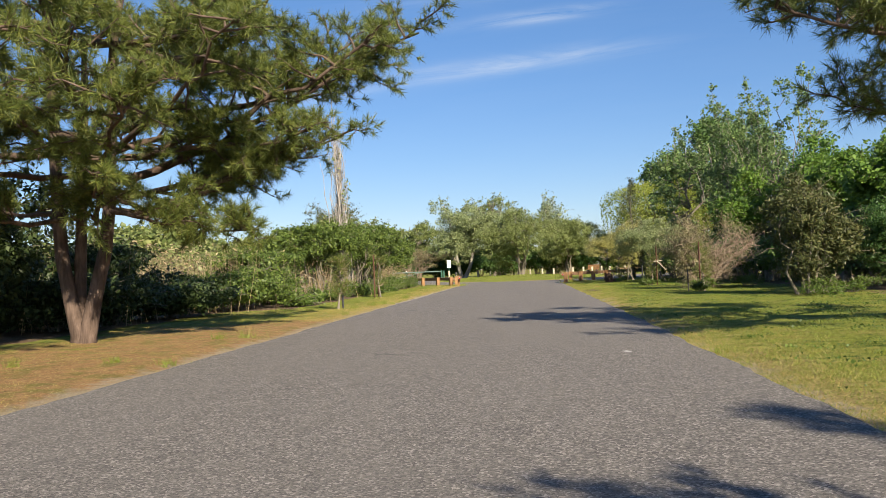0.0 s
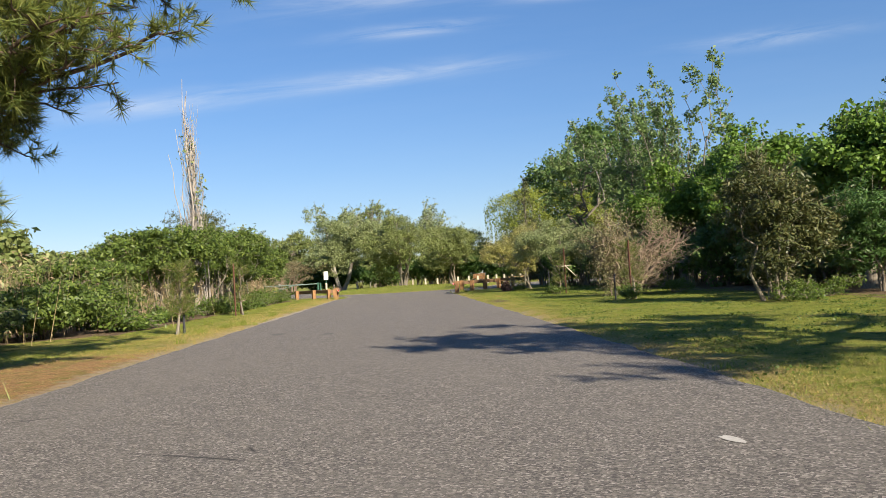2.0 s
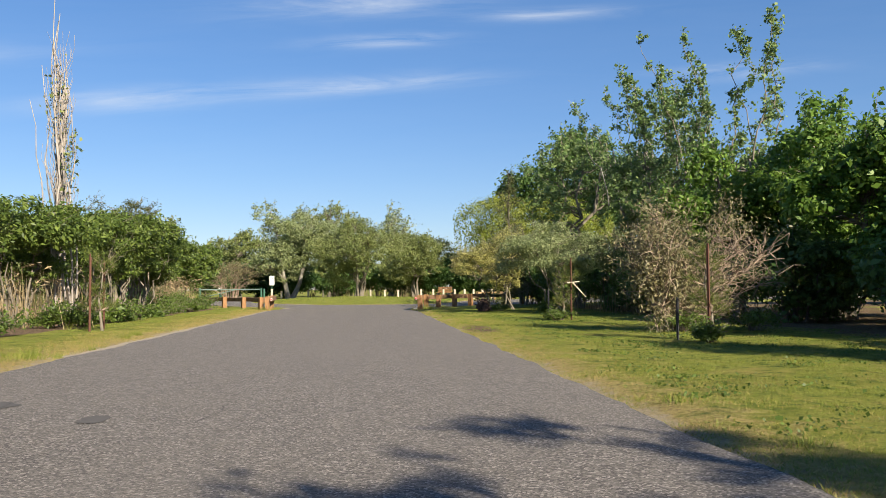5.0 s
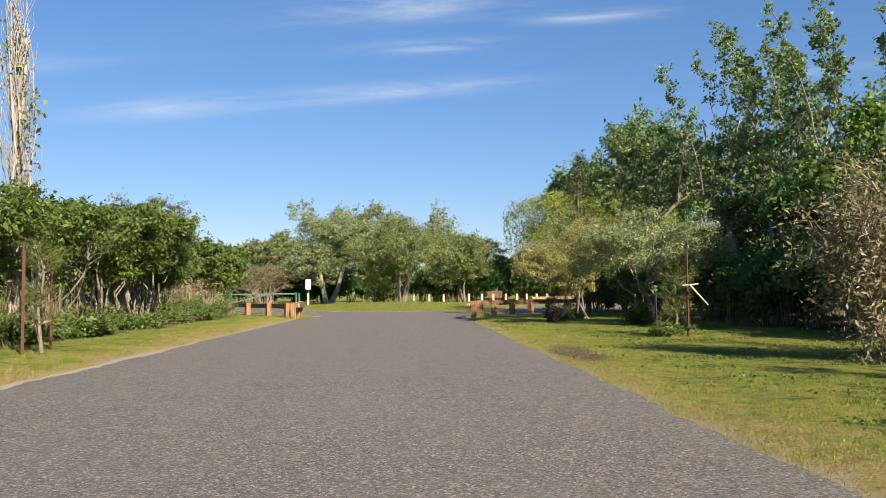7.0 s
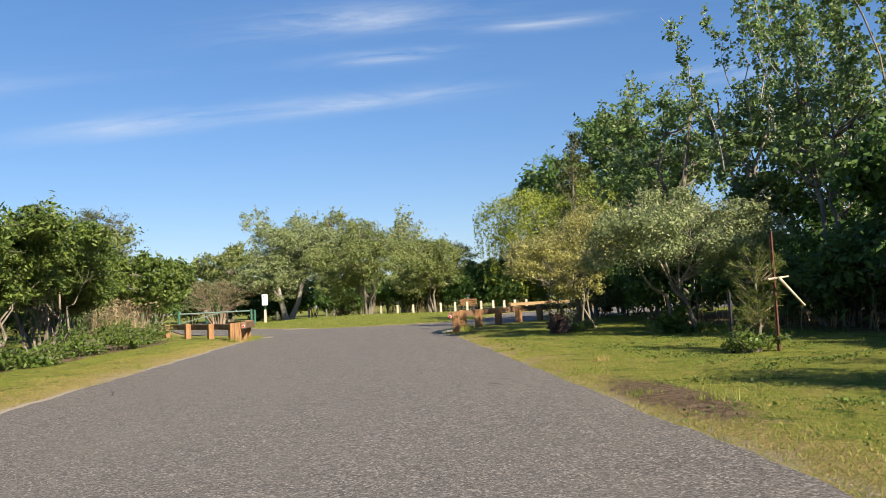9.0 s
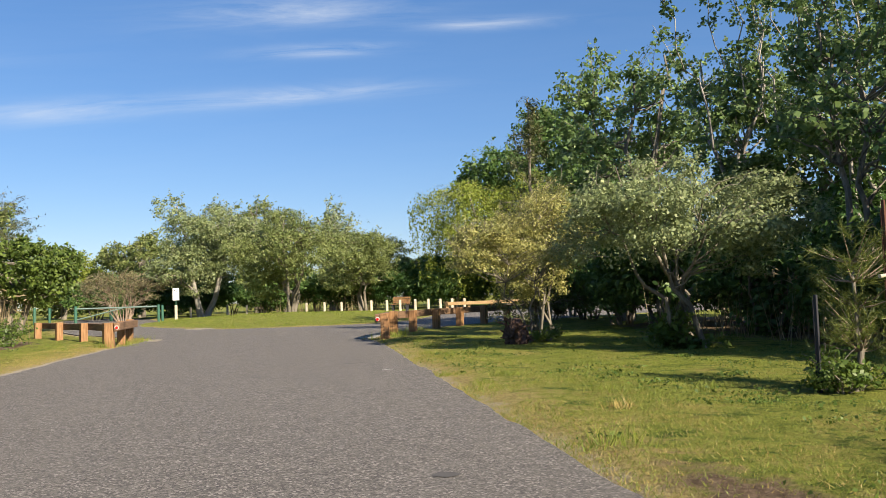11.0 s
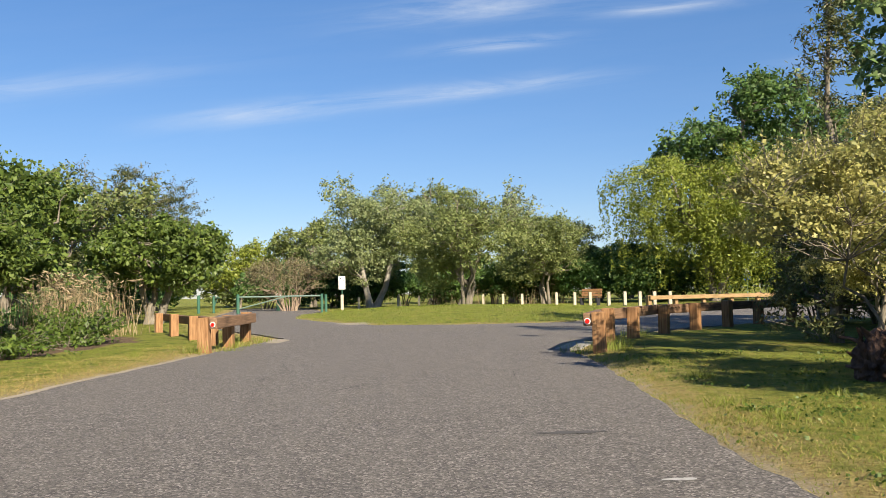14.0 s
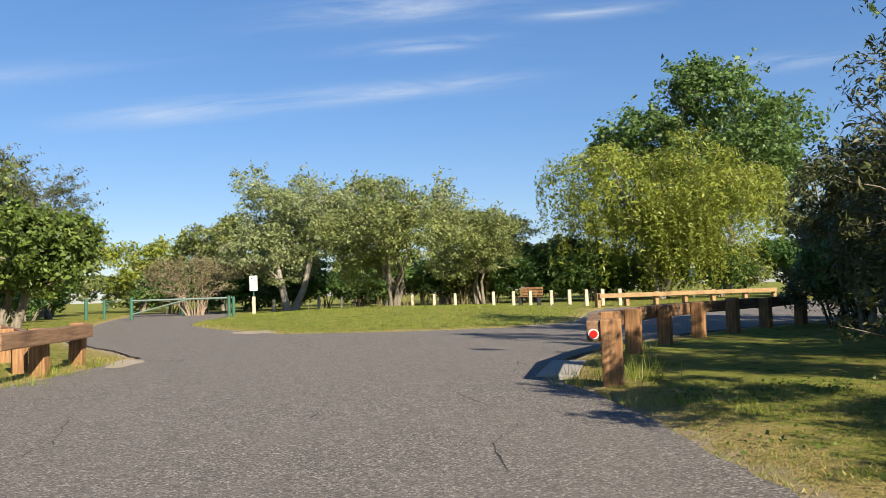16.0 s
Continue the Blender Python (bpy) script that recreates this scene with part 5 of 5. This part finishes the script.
for k, (x, y, w, h) in enumerate(((-6.4, 63.5, 3.6, 1.8), (-7.2, 70, 4.0, 2.2), (-8.6, 76, 4.0, 2.4), (-11, 83, 4.5, 2.6), (-5.2, 58.5, 2.2, 1.2), (-12, 74, 5, 3), (-14, 90, 6, 3))):
    shrub("dense dark undergrowth beside the gate drive", x, y, w, w, h, LEAF_COTTON, 380 + k, 300, 26, 0.14, 0.24, z0=0.0, k=14, group="undergrowth", limbs=30)

# distant scrub closing the view
far = broadleaf("distant green scrub on the skyline", -24, 118, 6.0, 14, LEAF_OLIVE, 341, 300, 22, 0.42, 0.6, GREY_BARK, z0=0.2, k=18, group="distant scrub", d=9)
rng = np.random.default_rng(7)
for x, y in ((-40, 112), (-56, 100), (-70, 84), (-80, 62), (-40, 60), (-30, 44), (-38, 28), (-34, 76), (-52, 50), (-86, 40), (-12, 120), (0, 114), (9, 116), (18, 114), (27, 116), (36, 118), (46, 118), (-32, 104), (-22, 98), (-22, 62), (-24, 80), (52, 78), (62, 112), (56, 92), (70, 96), (80, 84),
             (40, 52), (30, 44), (30, 30), (28, 18), (26, 6), (40, 40), (60, 50)):
    c = copy_thing(far, pose(x, y, 0, 0, 0, rng.uniform(0, 360)))
    s = rng.uniform(0.75, 1.05)
    c.scale = (s, s, s * rng.uniform(0.7, 1.0))


# ---- grass and litter ----
def scatter(name, label, mat, n, y0, y1, side, reach, h, w, seed, lean=0.4, fall=1.5, keep=None):
    rng = np.random.default_rng(seed)
    Y = rng.uniform(y0, y1, n)
    U = 0.01 + reach * rng.uniform(0, 1, n) ** fall
    X = x_right(Y) + U if side > 0 else x_left(Y) - U
    if keep is not None:
        k = keep(X, Y, rng)
        X, Y = X[k], Y[k]
    D = road_distance(X, Y)
    k = D > 0.0
    X, Y, D = X[k], Y[k], D[k]
    Z = ground_height(X, Y, D) - 0.004
    H = h * rng.uniform(0.45, 1.3, len(X))
    tagged(part(name, blades(name, X, Y, Z, H, w * rng.uniform(0.7, 1.3, len(X)), rng, lean), mat), label, "grass", kind="stuff")


def patchy(X, Y, rng):
    bare = np.exp(-(((X - 5.66 - 0.1085 * (Y - 31.0)) / 0.40) ** 2 + ((Y - 31.0) / 2.2) ** 2)) > rng.uniform(0.15, 0.9, len(X))
    return ~bare & (np.sin(X * 2.1 + np.sin(Y * 1.3) * 2) * np.sin(Y * 1.7 + X) + rng.normal(0, 0.5, len(X)) > -0.15)


scatter("lawn_grass", "short green and yellowing mown grass", GRASS, 520000, 3, 47.5, 1, 7.0, 0.024, 0.006, 1, 0.9, 1.2, patchy)
scatter("verge_grass", "dry straw-coloured grass along the asphalt edge", DRY_GRASS, 60000, 3, 47.5, 1, 1.5, 0.024, 0.006, 2, 0.9, 1.7, patchy)
scatter("lawn_grass", "short green grass on the hedge side", GRASS, 70000, 17, 54, -1, 2.8, 0.030, 0.007, 3, 0.6, 0.7, patchy)
scatter("verge_grass", "dry straw-coloured grass on the hedge-side verge", DRY_GRASS, 34000, 17, 54, -1, 1.6, 0.035, 0.007, 5, 0.8, 1.1, patchy)
scatter("pine_straw", "fallen rust-brown pine needles on bare soil", DRY_GRASS, 42000, 3, 24, -1, 4.0, 0.02, 0.006, 4, 2.2, 0.9)


def tuft(label, x, y, h, n, mat, seed, r=0.12):
    rng = np.random.default_rng(seed)
    ob = thing("grass_tuft", x, y, zat(x, y) - 0.01, label, "grass", "grass tufts")
    X, Y = rng.normal(0, r, n), rng.normal(0, r, n)
    part("grass_clump", blades("grass_clump", X, Y, np.zeros(n), h * rng.uniform(0.5, 1.2, n), np.full(n, 0.009), rng, 0.5), mat, ob)


def clover():
    rng = np.random.default_rng(70)
    n = 420
    Y = rng.uniform(5, 47, n)
    X = x_right(Y) + 0.4 + rng.uniform(0, 6.5, n)
    S = rng.uniform(0.05, 0.22, n)
    k = rng.integers(30, 80, n)
    P = np.repeat(np.stack([X, Y, np.zeros(n)], 1), k, 0)
    R = np.repeat(S, k)
    P[:, 0] += rng.normal(0, 1, len(P)) * R * 1.6
    P[:, 1] += rng.normal(0, 1, len(P)) * R
    D = road_distance(P[:, 0], P[:, 1])
    P[:, 2] = ground_height(P[:, 0], P[:, 1], D) + rng.uniform(0.005, 0.035, len(P))
    tagged(part("clover", leaf_mesh("clover", rng, P[D > 0.05], 0.026, 0.021, np.array([0, 0, 0.4])), WEED), "dark green clover patches in the lawn", "grass", kind="stuff")


clover()
rng = np.random.default_rng(77)
for k in range(46):
    y = rng.uniform(5, 47)
    tuft("coarse green grass tuft at the road's edge", x_right(y) + 0.12 + rng.exponential(0.9), y, rng.uniform(0.05, 0.11), 70, GRASS if rng.random() < 0.97 else DRY_GRASS, 500 + k, rng.uniform(0.05, 0.13))
for k in range(34):
    y = rng.uniform(9, 53)
    tuft("coarse green grass tuft on the verge", x_left(y) - 0.15 - rng.exponential(0.8), y, rng.uniform(0.08, 0.18), 60, GRASS, 600 + k, rng.uniform(0.05, 0.12))
for k, (x, y) in enumerate(((7.5, 48.3), (7.55, 47.9), (8.0, 49.9), (1.3, 50.2), (1.35, 51.4), (1.45, 52.7), (0.8, 49.7), (8.9, 51.6), (7.0, 47.9))):
    tuft("rank grass growing round a rail post", x, y, 0.22, 90, GRASS, 700 + k, 0.13)


def island_grass():
    rng = np.random.default_rng(8)
    n = 26000
    X, Y = rng.uniform(-1, 14, n), rng.uniform(59, 84, n)
    D = road_distance(X, Y)
    k = D > 0.02
    X, Y, D = X[k], Y[k], D[k]
    tagged(part("island_grass", blades("island_grass", X, Y, ground_height(X, Y, D) - 0.004, 0.07 * rng.uniform(0.5, 1.3, len(X)), np.full(len(X), 0.018), rng, 0.6), GRASS), "short green grass on the island", "grass", kind="stuff")


island_grass()


def flake(name, label, x, y, w, d, mat, seed, z=0.004):
    """A thin irregular patch lying on the asphalt."""
    rng = np.random.default_rng(seed)
    bm = bmesh.new()
    ring = [bm.verts.new((x + math.cos(a) * w / 2 * rng.uniform(0.6, 1.1), y + math.sin(a) * d / 2 * rng.uniform(0.6, 1.1), z)) for a in np.linspace(0, 6.28, 15)[:-1]]
    bm.faces.new(ring)
    tagged(part(name, bm, mat), label, name.replace("_", " "))


TAR = plain_mat("old_tar", (0.085, 0.080, 0.075), 0.9, 0, 0.3, 20)
FADED = plain_mat("faded_paint", (0.42, 0.40, 0.37), 0.8, 0, 0.6, 40)
flake("paint_mark", "worn white paint mark on the asphalt", 1.95, 8.93, 0.10, 0.24, FADED, 1)
flake("paint_mark", "worn white paint mark on the asphalt", 5.63, 39.6, 0.22, 0.07, FADED, 2)
for k, (x, y, w, d) in enumerate(((-0.75, 20.6, 0.35, 0.5), (0.15, 19.7, 0.25, 0.45), (4.6, 33.0, 0.2, 0.15), (5.4, 41.0, 0.5, 0.12))):
    flake("tar_stain", "dark old stain on the asphalt", x, y, w, d, TAR, 10 + k)


def crack(points, seed, width=0.007):
    """A wandering dark crack in the asphalt."""
    rng = np.random.default_rng(seed)
    P = []
    for (ax, ay), (bx, by) in zip(points[:-1], points[1:]):
        n = max(2, int(math.hypot(bx - ax, by - ay) / 0.12))
        P += [(ax + (bx - ax) * k / n + rng.normal(0, 0.012), ay + (by - ay) * k / n + rng.normal(0, 0.012)) for k in range(n)]
    bm = bmesh.new()
    row = []
    for k, (x, y) in enumerate(P):
        w = width * rng.uniform(0.3, 1.2) * (0.3 if k in (0, len(P) - 1) else 1)
        row.append((bm.verts.new((x - w / 2, y - w / 2, 0.004)), bm.verts.new((x + w / 2, y + w / 2, 0.004))))
    for (a, b), (c, d) in zip(row[:-1], row[1:]):
        bm.faces.new((a, b, d, c))
    tagged(part("asphalt_crack", bm, CRACK), "thin dark wandering crack in the asphalt", "crack", "cracks in the asphalt")


CRACK = plain_mat("crack_shadow", (0.028, 0.026, 0.025), 0.95, 0, 0.2)
crack([(6.9, 47.0), (6.2, 46.4), (5.6, 45.2), (5.5, 44.3)], 1)
crack([(6.3, 49.6), (5.7, 48.2), (5.9, 46.6)], 2)
crack([(2.6, 47.6), (2.9, 46.0), (2.7, 44.6)], 3)
crack([(1.8, 53.4), (2.6, 53.0), (3.3, 53.8)], 4, 0.03)
crack([(-1.2, 19.2), (-0.7, 20.4), (-0.6, 21.6)], 5)
crack([(2.2, 58.6), (3.4, 57.6), (4.2, 56.0), (4.6, 54.2)], 6, 0.012)
crack([(6.2, 50.4), (5.4, 50.0), (4.9, 50.7)], 7, 0.012)

SAND = Mat("pale_sand", 0.95, specular=0.1)
SAND = SAND.color(SAND.ramp(SAND.noise(45, 5, 0.75), (0.3, (0.20, 0.165, 0.12)), (0.7, (0.42, 0.37, 0.29)))).bump(SAND.noise(90, 3), 0.6, 0.006).m


def sand_strip(y0, y1, width, seed):
    """Pale sand washed along the hedge-side edge of the asphalt."""
    rng = np.random.default_rng(seed)
    Y = np.arange(y0, y1, 0.16)
    near = np.array([EDGE[np.argmin(np.abs(EDGE[:, 1] - y) + 4 * (EDGE[:, 0] > x_left(y) + 1.0))] for y in Y])
    swell = np.sin(np.linspace(0, np.pi, len(Y))) ** 0.5
    w = width * swell * (0.65 + 0.5 * np.sin(Y * 1.9) * np.sin(Y * 0.7 + 1) + rng.uniform(-0.2, 0.2, len(Y))).clip(0.12, 1.3)
    V = np.concatenate([np.stack([near[:, 0] - 0.05, Y, np.full(len(Y), 0.009)], 1), np.stack([near[:, 0] + w, Y, np.full(len(Y), 0.005)], 1)])
    k = np.arange(len(Y) - 1)
    tagged(part("sand_strip", np_mesh("sand_strip", V, np.stack([k, k + len(Y), k + len(Y) + 1, k + 1], 1)), SAND), "pale sand washed along the asphalt's edge", "sand", "sand by the road")


sand_strip(25.5, 36.0, 0.13, 1)
sand_strip(39.0, 49.0, 0.06, 2)
flake("sand_patch", "pale sandy gravel at the rail's end", 1.75, 53.0, 0.5, 1.9, SAND, 31)
flake("sand_patch", "reddish bare soil at the island's tip", 2.9, 62.3, 1.6, 2.2, SAND, 32)
flake("sand_patch", "pale sandy gravel at the island's corner", 9.6, 60.2, 1.8, 0.7, SAND, 33)
